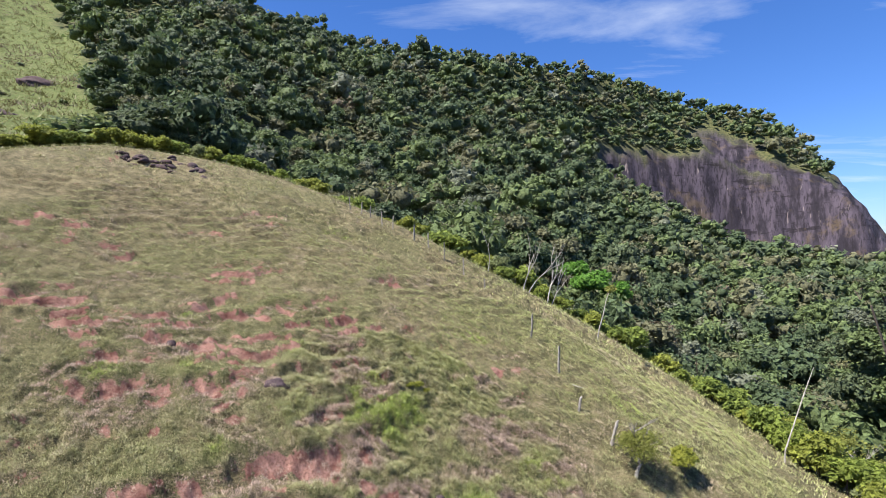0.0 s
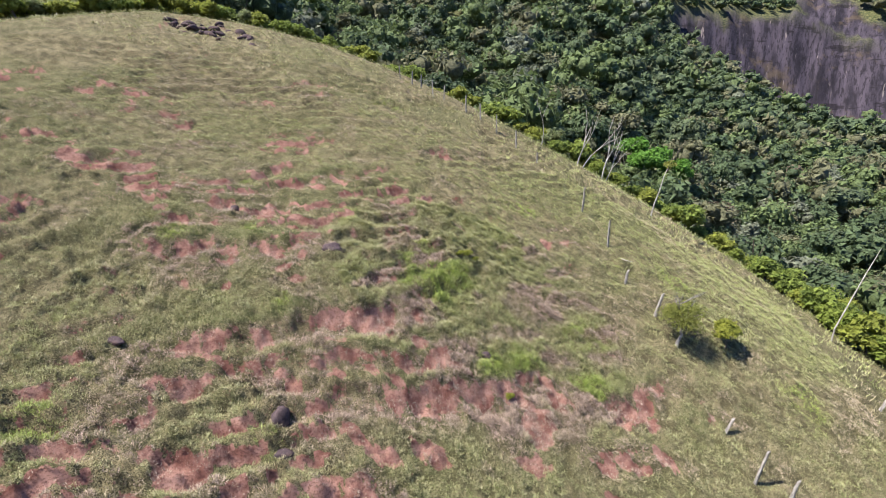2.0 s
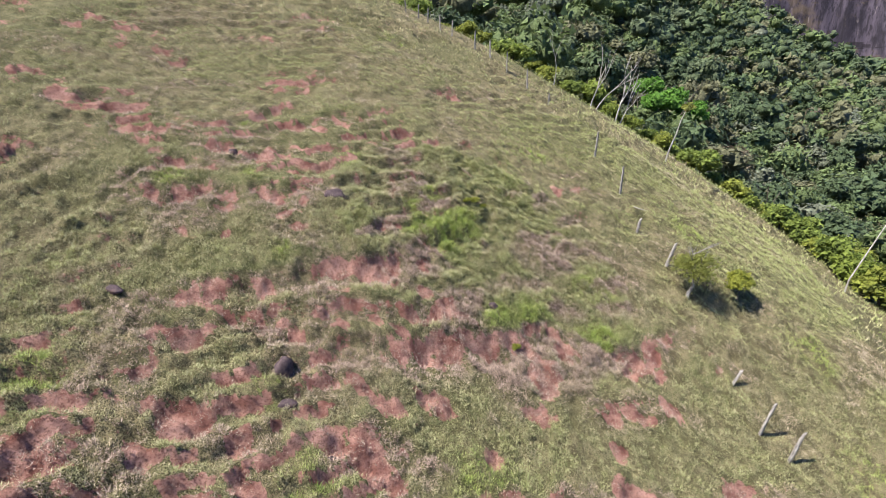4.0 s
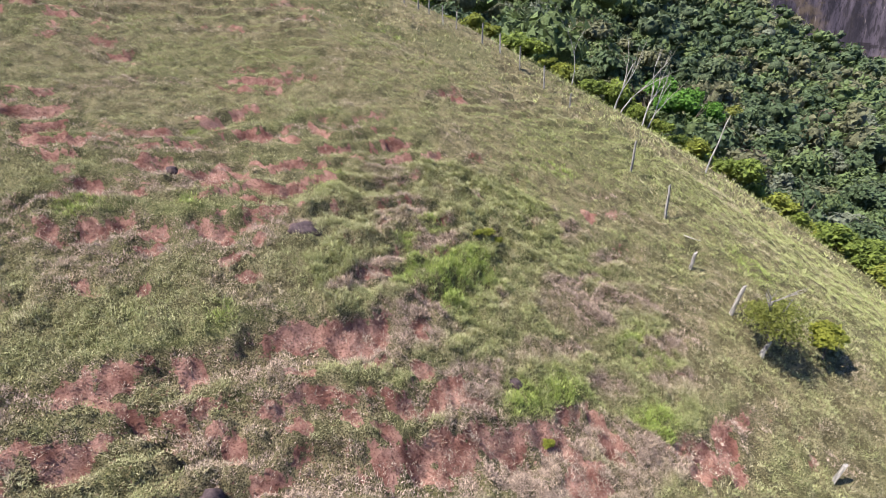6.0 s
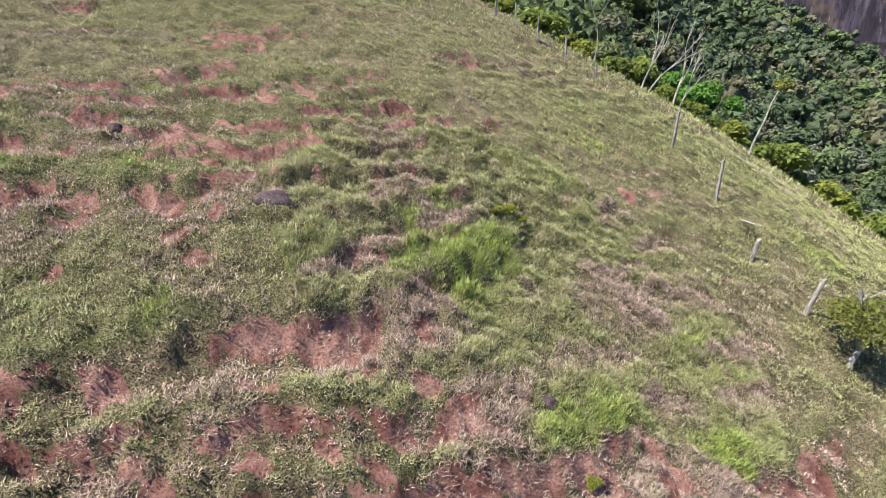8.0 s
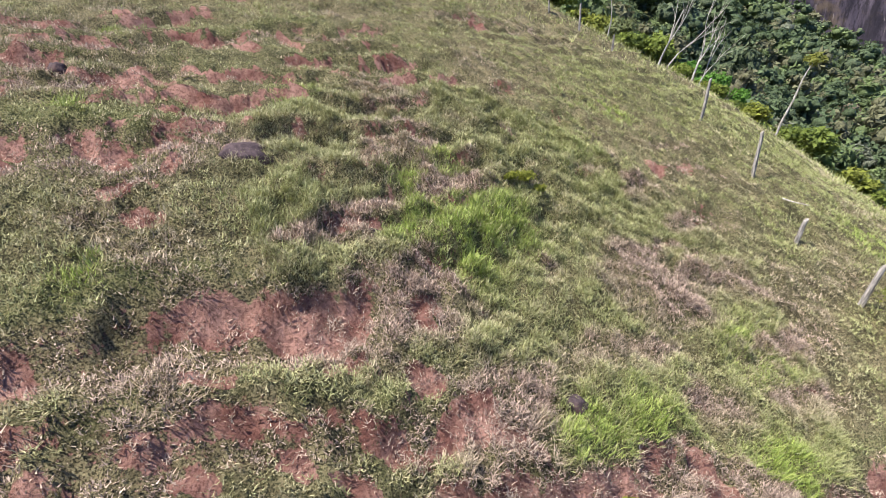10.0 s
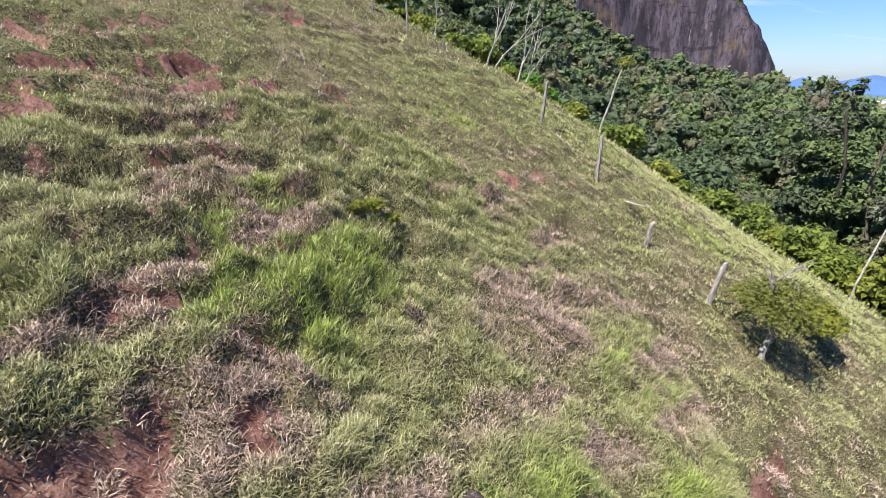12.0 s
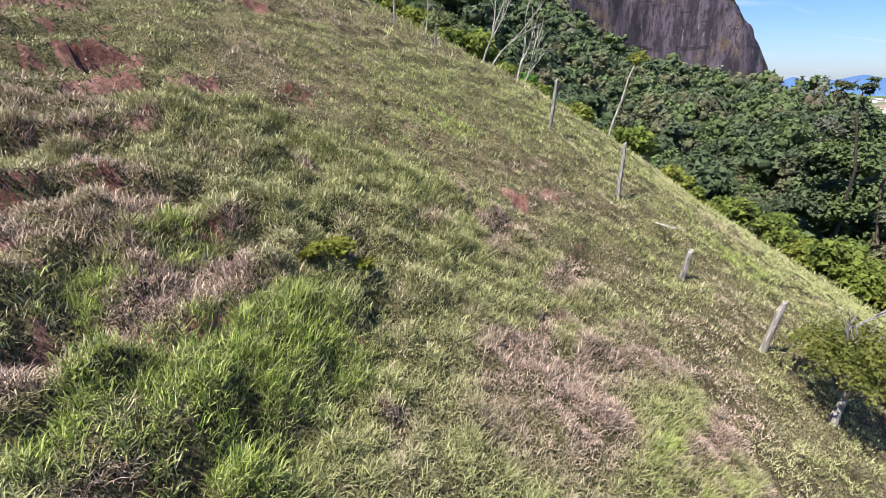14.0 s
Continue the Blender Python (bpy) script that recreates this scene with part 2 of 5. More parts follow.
bank(0.46, 0.12, 1.1, 1, (-11.39, 14.34), (-10.95, 14.59), (-10.50, 14.87), (-9.71, 15.21), (-8.89, 15.73), (-8.60, 16.04), (-8.11, 16.46), (-7.71, 16.89), (-7.27, 17.30), (-6.55, 17.73), (-6.09, 17.91), (-5.69, 18.29), (-5.16, 18.77), (-4.75, 19.34))
bank(0.36, 0.12, 0.9, 0.45, (-4.75, 19.34), (-4.20, 20.12), (-3.60, 20.98), (-2.77, 21.89), (-2.26, 22.75), (-1.92, 23.53))
bank(0.24, 0.12, 0.8, 0.6, (-6.53, 18.56), (-6.10, 19.52), (-5.65, 20.50), (-5.12, 21.45), (-4.33, 22.37))
bank(0.4, 0.12, 0.9, 1, (-11.22, 12.57), (-10.89, 13.35), (-10.09, 13.93), (-9.25, 14.51), (-8.47, 14.92), (-7.69, 15.25), (-7.07, 15.59), (-6.45, 15.99), (-5.69, 16.44), (-4.97, 16.80), (-4.10, 17.20), (-3.46, 17.74), (-2.64, 18.38))
bank(0.46, 0.11, 1, 1, (-6.90, 14.28), (-6.04, 15.08), (-5.23, 15.60), (-4.33, 15.91), (-3.66, 16.53), (-2.56, 17.24), (-1.59, 17.86), (-0.57, 18.69), (0.74, 19.65), (1.66, 19.68))
bank(0.32, 0.12, 0.8, 0.6, (2.12, 19.82), (3.53, 20.16), (4.82, 21.26), (6.48, 22.55))
bank(0.22, 0.12, 0.7, 0.8, (-11.55, 11.40), (-11.07, 11.93), (-10.77, 12.55), (-10.57, 12.82))
bank(0.36, 0.12, 0.9, 0.75, (-14.69, 17.90), (-14.17, 18.16), (-13.45, 18.38), (-12.73, 18.60), (-11.99, 18.84), (-11.28, 19.15), (-10.57, 19.47), (-10.01, 19.85), (-9.42, 20.20), (-8.71, 20.37))
bank(0.2, 0.12, 0.6, 0.8, (-11.99, 17.86), (-11.64, 18.17), (-11.28, 18.48), (-10.65, 18.77))
bank(0.3, 0.12, 0.8, 1, (-15.22, 18.62), (-14.75, 19.14), (-14.50, 19.90), (-13.73, 20.06), (-12.88, 20.27), (-12.29, 20.61))
bank(0.26, 0.12, 0.8, 1, (-14.11, 20.77), (-13.53, 21.39), (-12.75, 21.53), (-11.88, 21.55), (-11.38, 22.04), (-10.74, 22.65), (-9.66, 23.07))
bank(0.24, 0.12, 0.8, 0.8, (-12.01, 23.90), (-11.28, 24.78), (-10.57, 25.89), (-10.07, 26.74), (-9.29, 27.28), (-8.32, 27.01))
bank(0.2, 0.12, 0.7, 0.7, (-12.94, 22.35), (-12.78, 22.95), (-12.29, 23.24))
bank(0.2, 0.12, 0.7, 0.7, (-16.71, 20.19), (-16.28, 20.66), (-15.68, 21.18), (-15.12, 21.36))
bank(0.22, 0.15, 0.8, 0.6, (-20.58, 20.89), (-20.16, 21.70), (-19.19, 22.21), (-18.22, 22.57))
bank(0.22, 0.15, 0.8, 0.6, (-17.26, 36.25), (-16.25, 38.73), (-14.13, 39.80))
bank(0.2, 0.15, 0.8, 0.6, (-18.81, 32.24), (-17.50, 33.73), (-15.37, 33.57))
bank(0.2, 0.15, 0.8, 0.6, (-15.48, 35.72), (-13.83, 37.69), (-12.40, 37.61))
bank(0.2, 0.15, 0.8, 0.4, (-17.97, 25.00), (-17.27, 26.88), (-15.55, 27.81))
bank(0.2, 0.15, 0.8, 0.5, (-6.63, 31.56), (-5.41, 34.41), (-3.68, 35.06))
bank(0.3, 0.2, 1, 0.8, (-30.15, 41.00), (-32.08, 47.27), (-30.71, 49.77), (-26.67, 47.96))
bank(0.26, 0.12, 0.7, 1, (-10.35, 11.07), (-10.06, 11.52), (-9.31, 11.80), (-8.56, 11.79), (-8.17, 11.66))
bank(0.26, 0.12, 0.7, 1, (-5.24, 12.45), (-4.73, 13.03), (-3.88, 13.48), (-3.00, 13.47))
bank(0.22, 0.15, 0.7, 0.8, (-12.95, 8.94), (-12.43, 9.50), (-11.59, 9.56), (-11.14, 9.95), (-10.31, 10.06))
bank(0.2, 0.15, 0.7, 0.8, (-11.53, 8.28), (-11.03, 8.84), (-10.29, 9.18), (-9.75, 9.67))
bank(0.2, 0.15, 0.7, 0.8, (-5.40, 10.94), (-4.33, 11.57), (-3.16, 12.17))
bank(0.2, 0.15, 0.7, 0.7, (-1.89, 12.54), (-0.95, 13.28), (0.44, 13.76), (1.71, 14.52))
bank(0.2, 0.15, 0.7, 0.8, (2.64, 14.59), (3.46, 15.36), (4.66, 15.68))
bank(0.18, 0.15, 0.6, 0.6, (7.18, 21.15), (8.10, 22.06), (9.09, 22.14))
bank(0.18, 0.15, 0.6, 0.7, (2.45, 17.47), (3.58, 18.35), (5.46, 19.25), (6.37, 19.36))
bank(0.18, 0.15, 0.6, 0.5, (6.82, 16.64), (8.05, 17.45), (9.39, 17.80))
bank(0.22, 0.14, 0.53, 0.25, (-4.23, 25.65), (-2.97, 27.17))
bank(0.22, 0.14, 0.53, 0.4, (-2.33, 27.83), (-1.15, 28.6))
bank(0.19, 0.14, 0.53, 0.3, (-3.12, 23.55), (-2.16, 24.5))
bank(0.18, 0.14, 0.53, 0.5, (-1.52, 25.05), (-0.62, 26.53))
bank(0.18, 0.14, 0.62, 0.6, (0.93, 28.8), (2.26, 29.63))
bank(0.19, 0.14, 0.70, 0.4, (0.15, 23.57), (1.16, 24.27), (2.32, 24.73))
bank(0.19, 0.14, 0.70, 0.4, (1.8, 26.38), (2.95, 26.85))
bank(0.22, 0.14, 0.70, 0.5, (2.65, 22.76), (3.77, 23.65), (4.37, 23.92))
bank(0.19, 0.14, 0.62, 0.5, (6.97, 21.86), (8.18, 22.61))
bank(0.2, 0.1, 0.5, 0.3, (-2.20, 27.20), (-1.71, 28.11), (-1.07, 28.41))
bank(0.18, 0.1, 0.5, 0.3, (0.75, 23.07), (1.71, 23.94), (2.78, 24.54), (3.25, 24.58))
bank(0.16, 0.1, 0.5, 0.5, (1.05, 27.52), (1.77, 28.41), (2.90, 28.79))
bank(0.18, 0.1, 0.5, 0.3, (-0.14, 25.87), (0.59, 26.68), (1.30, 26.72))
bank(0.18, 0.1, 0.5, 0.3, (1.29, 25.37), (1.95, 26.17), (2.77, 26.40))
bank(0.16, 0.1, 0.5, 0.5, (3.13, 21.96), (3.73, 22.48), (4.35, 22.66))
bank(0.16, 0.1, 0.5, 0.5, (0.49, 20.09), (1.06, 20.69), (1.70, 20.93))
bank(0.18, 0.1, 0.5, 0.3, (-3.51, 17.98), (-3.07, 18.55), (-2.44, 18.95))
bank(0.16, 0.1, 0.5, 0.4, (-0.94, 20.42), (-0.16, 21.13), (0.65, 21.45))
bank(0.18, 0.1, 0.4, 0.6, (-6.30, 22.34), (-6.09, 22.71), (-5.84, 23.31), (-5.52, 23.58))
bank(0.18, 0.1, 0.4, 0.8, (-6.04, 21.33), (-5.75, 21.72), (-5.44, 22.21), (-5.26, 22.33))
bank(0.2, 0.1, 0.4, 0.5, (-2.93, 24.10), (-2.43, 24.85), (-1.97, 25.33))
scar(-9.23, 11.35, 0.77, 0.52, 20)
scar(-4.10, 12.73, 1.04, 0.66, 5)
scar(0.81, 17.77, 0.88, 0.71, 50)
scar(1.42, 18.85, 0.31, 0.58, 60)
scar(-12.03, 10.42, 0.43, 0.29, 10)
scar(-9.61, 10.26, 0.52, 0.34, 0)
scar(-11.60, 8.87, 0.69, 0.33, 15)
scar(-11.00, 9.18, 0.41, 0.31, 30)
scar(-12.31, 9.19, 0.39, 0.22, 10)
scar(-7.47, 11.38, 0.51, 0.34, 20)
scar(-5.26, 12.51, 0.57, 0.32, 0)
scar(-4.08, 13.97, 0.80, 0.30, 5)
scar(-5.01, 14.07, 0.94, 0.35, 5)
scar(-3.51, 12.23, 0.43, 0.33, 0)
scar(-8.10, 9.85, 0.69, 0.30, 20)
scar(-6.97, 10.61, 0.62, 0.33, 10)
scar(4.66, 19.97, 1.18, 0.62, 20)
scar(2.97, 17.47, 0.64, 0.36, 10)
scar(4.18, 17.98, 0.65, 0.37, 10)
scar(5.40, 18.91, 0.32, 0.60, 60)
scar(-0.85, 14.15, 0.31, 0.33, 40)
scar(3.29, 16.48, 0.37, 0.31, 10)
scar(3.71, 15.10, 0.77, 0.58, 20)
scar(7.73, 17.03, 1.11, 0.42, 10)
scar(0.58, 16.27, 0.81, 0.38, 10)
scar(-2.77, 14.76, 0.67, 0.32, 10)
scar(-3.21, 16.24, 1.12, 0.28, 5)
scar(-6.51, 16.40, 0.57, 0.25, 10)
scar(-8.50, 15.67, 0.18, 0.43, 70)
scar(-9.80, 14.43, 0.88, 0.14, 5)
scar(-4.81, 17.53, 0.54, 0.21, 40)
scar(-4.01, 18.85, 0.18, 0.52, 60)
scar(-6.02, 15.49, 0.41, 0.20, 10)
scar(-4.23, 16.25, 0.50, 0.19, 10)
scar(-5.01, 16.13, 0.39, 0.18, 0)
scar(-7.25, 14.74, 0.26, 0.26, 60)
scar(-8.97, 18.53, 0.65, 0.33, 30)
scar(-8.69, 19.39, 0.46, 0.30, 35)
scar(-8.33, 18.12, 0.48, 0.20, 15)
scar(-10.64, 16.90, 0.35, 0.18, 10)
scar(-12.16, 16.60, 0.33, 0.18, 0)
scar(-11.60, 16.43, 0.57, 0.14, 0)
scar(-9.64, 19.20, 0.45, 0.30, 30)
scar(-10.45, 19.29, 0.34, 0.22, 20)
scar(-12.84, 19.78, 0.47, 0.24, 10)
scar(-14.11, 19.34, 0.77, 0.25, 10)
scar(-13.41, 19.26, 0.67, 0.14, 5)
scar(-13.12, 21.07, 0.32, 0.18, 0)
scar(-10.93, 22.02, 0.79, 0.30, 0)
scar(-11.16, 21.24, 0.50, 0.21, 10)
scar(-9.30, 26.15, 0.77, 0.32, 0)
scar(-10.31, 24.87, 0.95, 0.24, 0)
scar(-11.58, 24.20, 0.45, 0.17, 0)
scar(-5.84, 21.69, 0.23, 0.22, 10)
scar(-15.45, 20.71, 0.46, 0.13, 0)
scar(-5.62, 19.88, 0.51, 0.24, 30)
scar(1.27, 27.60, 0.37, 0.42, 0)
scar(1.44, 19.31, 0.20, 0.82, 70)
scar(0.18, 18.27, 0.68, 0.26, 0)
scar(5.04, 20.73, 0.48, 0.48, 40)
scar(-2.69, 17.75, 0.99, 0.21, 10)
scar(-3.74, 17.84, 0.48, 0.20, 10)
scar(-3.39, 25.69, 0.37, 0.34, 0)
scar(-18.41, 20.07, 0.43, 0.19, 0)
scar(-16.07, 20.35, 0.27, 0.21, 0)
scar(-9.82, 20.87, 0.79, 0.30, 5)
scar(-5.20, 33.08, 1.09, 0.49, 0)
scar(-9.67, 26.30, 0.48, 0.27, 0)
scar(-5.82, 21.40, 0.18, 0.11, 10)
scar(-5.25, 20.06, 0.31, 0.18, 20)
scar(-3.94, 19.11, 0.28, 0.24, 40)
scar(-6.68, 21.73, 0.14, 0.07, 10)
scar(-3.14, 25.47, 0.35, 0.18, 0)
scar(-3.76, 22.89, 0.16, 0.12, 0)
pit(-3.63, 26.02, 0.26, 0.28)
pit(-1.81, 27.72, 0.3, 0.28)
pit(-1.85, 23.03, 0.36, 0.6)
pit(-1.13, 25.73, 0.2, 0.25)
pit(-2.65, 24.08, 0.24, 0.25)
pit(4.44, 31.27, 0.2, 0.15)
pit(-3.57, 26.25, 0.25, 0.3)
pit(-1.69, 28.08, 0.22, 0.25)
pit(-2.69, 24.12, 0.24, 0.3)
pit(-1.07, 25.02, 0.2, 0.22)
pit(-3.15, 21.04, 0.25, 0.25)
pit(-5.91, 21.95, 0.2, 0.2)
pit(7.18, 21.15, 0.2, 0.2)
pit(-10.49, 11.82, 0.25, 0.3)
pit(-8.78, 13.14, 0.2, 0.25)


def bank_shift(x, y):
    """The step of every bank, and where it leaves soil bare and grass rank."""
    wx = x + 0.28 * fbm(x * 0.9, y * 0.9, 3, 5) + 0.14 * vnoise(x * 3.1, y * 3.1, 11)
    wy = y + 0.28 * fbm(x * 0.9, y * 0.9, 3, 25) + 0.14 * vnoise(x * 3.1, y * 3.1, 12)
    dz, soil, lip, below = np.zeros_like(x), np.zeros_like(x), np.zeros_like(x), np.zeros_like(x)
    for high, sharp, reach, bare, line in BANKS:
        margin = 2.2 * reach + 0.6
        px, py = [p for p, _ in line], [q for _, q in line]
        some = np.nonzero((x > min(px) - margin) & (x < max(px) + margin) & (y > min(py) - margin) & (y < max(py) + margin))[0]
        if not len(some):
            continue
        bx_, by_, px_, py_ = wx[some], wy[some], x[some], y[some]
        best, side, along, far = np.full(len(some), 1e9), np.zeros(len(some)), np.zeros(len(some)), 0.0
        for (ax, ay), (bx, by) in zip(line, line[1:]):
            ex, ey = bx - ax, by - ay
            ll = ex * ex + ey * ey
            t = np.clip(((bx_ - ax) * ex + (by_ - ay) * ey) / ll, 0, 1)
            d = np.hypot(bx_ - ax - t * ex, by_ - ay - t * ey)
            s = (ex * (by_ - ay) - ey * (bx_ - ax)) / math.sqrt(ll)
            side = np.where((d < best - 1e-9) | ((np.abs(d - best) <= 1e-9) & (np.abs(s) > np.abs(side))), s, side)
            along = np.where(d < best, far + t * math.sqrt(ll), along)
            far += math.sqrt(ll)
            best = np.minimum(d, best)
        ends = np.minimum(along, far - along)
        fade = np.exp(-((best / reach) ** 2)) * smooth(ends / min(1.4, 0.5 * far))
        vary = 0.7 + 0.55 * vnoise(px_ * 0.7, py_ * 0.7, 31)
        dz[some] += high * vary * (np.tanh((side + 0.8 * sharp) / sharp) - 0.45) * fade
        foot = 0.30 + 0.62 * high + 0.28 * vnoise(px_ * 1.3, py_ * 1.3, 37)
        near = smooth((0.0 - side) / 0.15) * smooth((foot - best) / 0.25) * smooth(ends / 0.5)
        soil[some] = np.maximum(soil[some], bare * near)
        below[some] = np.maximum(below[some], min(1.0, high * 2.6) * smooth((0.12 - side) / 0.25) * np.exp(-((best / (0.5 + 1.2 * high)) ** 2)))
        lip[some] = np.maximum(lip[some], np.exp(-(((side - 0.30) / 0.3) ** 2)) * fade * min(1.0, high * 2.6))
    return dz, soil, lip, np.clip(below, 0, 1)


def mounds(x, y, cell=0.72, seed=3):
    """Rounded tussocks of turf, each a hump of its own."""
    best = np.zeros_like(x)
    xi, yi = np.floor(x / cell), np.floor(y / cell)
    for dx in (-1, 0, 1):
        for dy in (-1, 0, 1):
            a, b = xi + dx, yi + dy
            jx, jy = 0.5 + 0.45 * vnoise(a * 7.13 + 0.5, b * 3.71, seed), 0.5 + 0.45 * vnoise(a * 5.37, b * 9.11 + 0.5, seed + 1)
            size = cell * (0.42 + 0.20 * vnoise(a * 3.3, b * 4.7, seed + 2))
            d = np.hypot(x - (a + jx) * cell, y - (b + jy) * cell) / size
            best = np.maximum(best, np.clip(1 - d * d, 0, 1) ** 0.7 * (size / cell) * 2.0)
    return best


def terraces(x, y, z):
    """Small cattle terraces that follow the contours."""
    step = 0.55
    c = (z + 0.55 * fbm(x * 0.22, y * 0.22, 3, 41) + 0.12 * vnoise(x * 1.3, y * 1.3, 44)) / step
    f = c - np.floor(c)
    rise = smooth((f - 0.66) / 0.24)
    mask = smooth((fbm(x * 0.16, y * 0.16, 3, 47) + 0.75) * 1.5) * smooth((fbm(x * 0.42, y * 0.42, 2, 52) + 0.40) * 2.4)
    mask = mask * (1 - smooth((x + 5.5) / 4.0) * (1 - smooth((y - 31) / 5.0)))
    return mask * 0.85 * step * (rise - f), mask * (f > 0.66) * (f < 0.90)


EDGE_AZ = (-180, -90, -67.1, -47.3, -28.8, -19.6, -5.5, 3.9, 12, 17.6, 22.1, 26.4, 30.7, 37.9, 48.7, 63.6, 90, 180)
EDGE_R = (29.4, 44.1, 61.7, 61.7, 60.2, 56.7, 50.9, 47.1, 46.2, 46, 45.1, 42, 37.5, 33.7, 30.7, 30.1, 29.4, 29.4)
FAR_AZ, RIDGE_R, FAR_ROWS = [], [], []
FAR_STEP = (0.0, 0.1, 0.25, 0.5, 0.72, 0.80, 1.0)


def bearing(az, ridge, *rise):
    """One bearing of the far land: distance of the ridge, and the rise of the tree tops in degrees at each step of the way to it."""
    FAR_AZ.append(az), RIDGE_R.append(ridge), FAR_ROWS.append(rise)


bearing(-180, 500, -14, -10, -6, -3, -2, -1.5, -1)
bearing(-90, 500, 10, 11, 13, 15, 17, 18, 19)
bearing(-43, 420, 11.5, 12.9, 14.8, 18.7, 22.6, 23.7, 25.5)
bearing(-34.3, 370, 11.1, 12.6, 14.9, 18.9, 22.8, 23.9, 26.0)
bearing(-25.2, 330, 9.7, 12, 14.9, 19.3, 22.7, 23.8, 25.5)
bearing(-17.5, 350, 6, 8, 11, 16.2, 20, 21.5, 24.4)
bearing(-13.7, 370, 3.6, 5.4, 8.9, 14.8, 18.9, 20.4, 23.1)
bearing(-5.3, 405, 0.6, 2.8, 7.2, 13.4, 17.9, 19.4, 22.1)
bearing(0.8, 445, -2, 0.6, 5.6, 12, 16.7, 18.2, 21.6)
bearing(6.8, 520, -5, -1.8, 3.7, 10, 14.8, 16.3, 20.8)
bearing(10, 560, -6.8, -3.3, 2.6, 9, 13.7, 15.4, 20.0)
bearing(13.8, 640, -9.1, -5, 0.8, 6.6, 10.3, 12.2, 18.9)
bearing(16.6, 680, -10.8, -6.2, -0.4, 4.6, 7.9, 10.9, 18.0)
bearing(20, 730, -13, -7.4, -1.7, 2.2, 5.2, 10.3, 16.1)
bearing(21.6, 745, -14, -8, -2.4, 1.0, 3.8, 10.2, 15.4)
bearing(24.3, 770, -15, -8.5, -3.3, 0.2, 2.7, 9.8, 14.2)
bearing(26.5, 780, -15.6, -8.9, -4.2, -1.0, 1.3, 8.3, 13.3)
bearing(29, 780, -16.2, -9.5, -5, -2, 0.4, 7.2, 11.7)
bearing(31, 780, -16.6, -9.9, -5.3, -2.3, -0.2, 6.4, 9.6)
bearing(33.3, 760, -16.5, -9.7, -5, -2.4, -0.8, 5.2, 6.7)
bearing(34.4, 745, -16.5, -9.6, -4.9, -2.4, -1.0, 4.2, 5.0)
bearing(35, 735, -16.5, -9.6, -4.9, -2.4, -1.1, 3.4, 4.0)
bearing(36.5, 725, -16.4, -9.5, -5, -2.6, -1.3, 0.8, 1.2)
bearing(37.2, 720, -16.3, -9.5, -5.1, -2.8, -1.5, -0.3, 0.2)
bearing(37.7, 715, -16.3, -9.5, -5.2, -3.0, -1.9, -1.7, -1.6)
bearing(41, 700, -16, -9.4, -5.2, -3.6, -2.6, -2.5, -2.7)
bearing(44, 680, -16, -9.4, -5.4, -4.2, -3.3, -3.2, -3.4)
bearing(47, 650, -15.7, -9.1, -6, -5.2, -4.8, -4.8, -5)
bearing(90, 500, -14, -10, -6, -3, -2, -1.5, -1)
bearing(180, 500, -14, -10, -6, -3, -2, -1.5, -1)
FAR_RISE = np.array(FAR_ROWS, float)
FAR_START = 53.0


def far_share(az, r):
    """How far a place lies on the way to the ridge: 0 in the valley, 1 on the ridge."""
    return (r - FAR_START) / (np.interp(az, FAR_AZ, RIDGE_R) - FAR_START)


def far_land(az, r):
    """The valley and the mountain, over the bearing and the distance from the start."""
    share = far_share(az, r)
    steps, turns = np.array(FAR_STEP), np.array(FAR_AZ, float)
    s = np.clip(share, 0, 1)
    j = np.clip(np.searchsorted(steps, s) - 1, 0, len(steps) - 2)
    k = (s - steps[j]) / (steps[j + 1] - steps[j])
    i = np.clip(np.searchsorted(turns, az) - 1, 0, len(turns) - 2)
    a = np.clip((az - turns[i]) / (turns[i + 1] - turns[i]), 0, 1)
    rise = (FAR_RISE[i, j] * (1 - k) + FAR_RISE[i, j + 1] * k) * (1 - a) + (FAR_RISE[i + 1, j] * (1 - k) + FAR_RISE[i + 1, j + 1] * k) * a
    ridge = np.interp(az, FAR_AZ, RIDGE_R)
    wood_high = 4.0 + 6.0 * smooth((az + 33) / 10.0) - s * (4.0 * smooth((az + 33) / 10.0) + 6.0 * smooth((az - 23) / 6.5))
    past_edge = r - np.interp(az, EDGE_AZ, EDGE_R)
    wood_high = 2.4 + (wood_high - 2.4) * (1 - (1 - smooth((past_edge - 2) / 32.0)) * smooth((az + 8) / 11.0))
    z = 20 + np.minimum(r, ridge) * np.tan(np.radians(rise)) - wood_high
    past = np.clip((share - 1) / 1.2, 0, 1)
    return z * (1 - past) - 100 * past


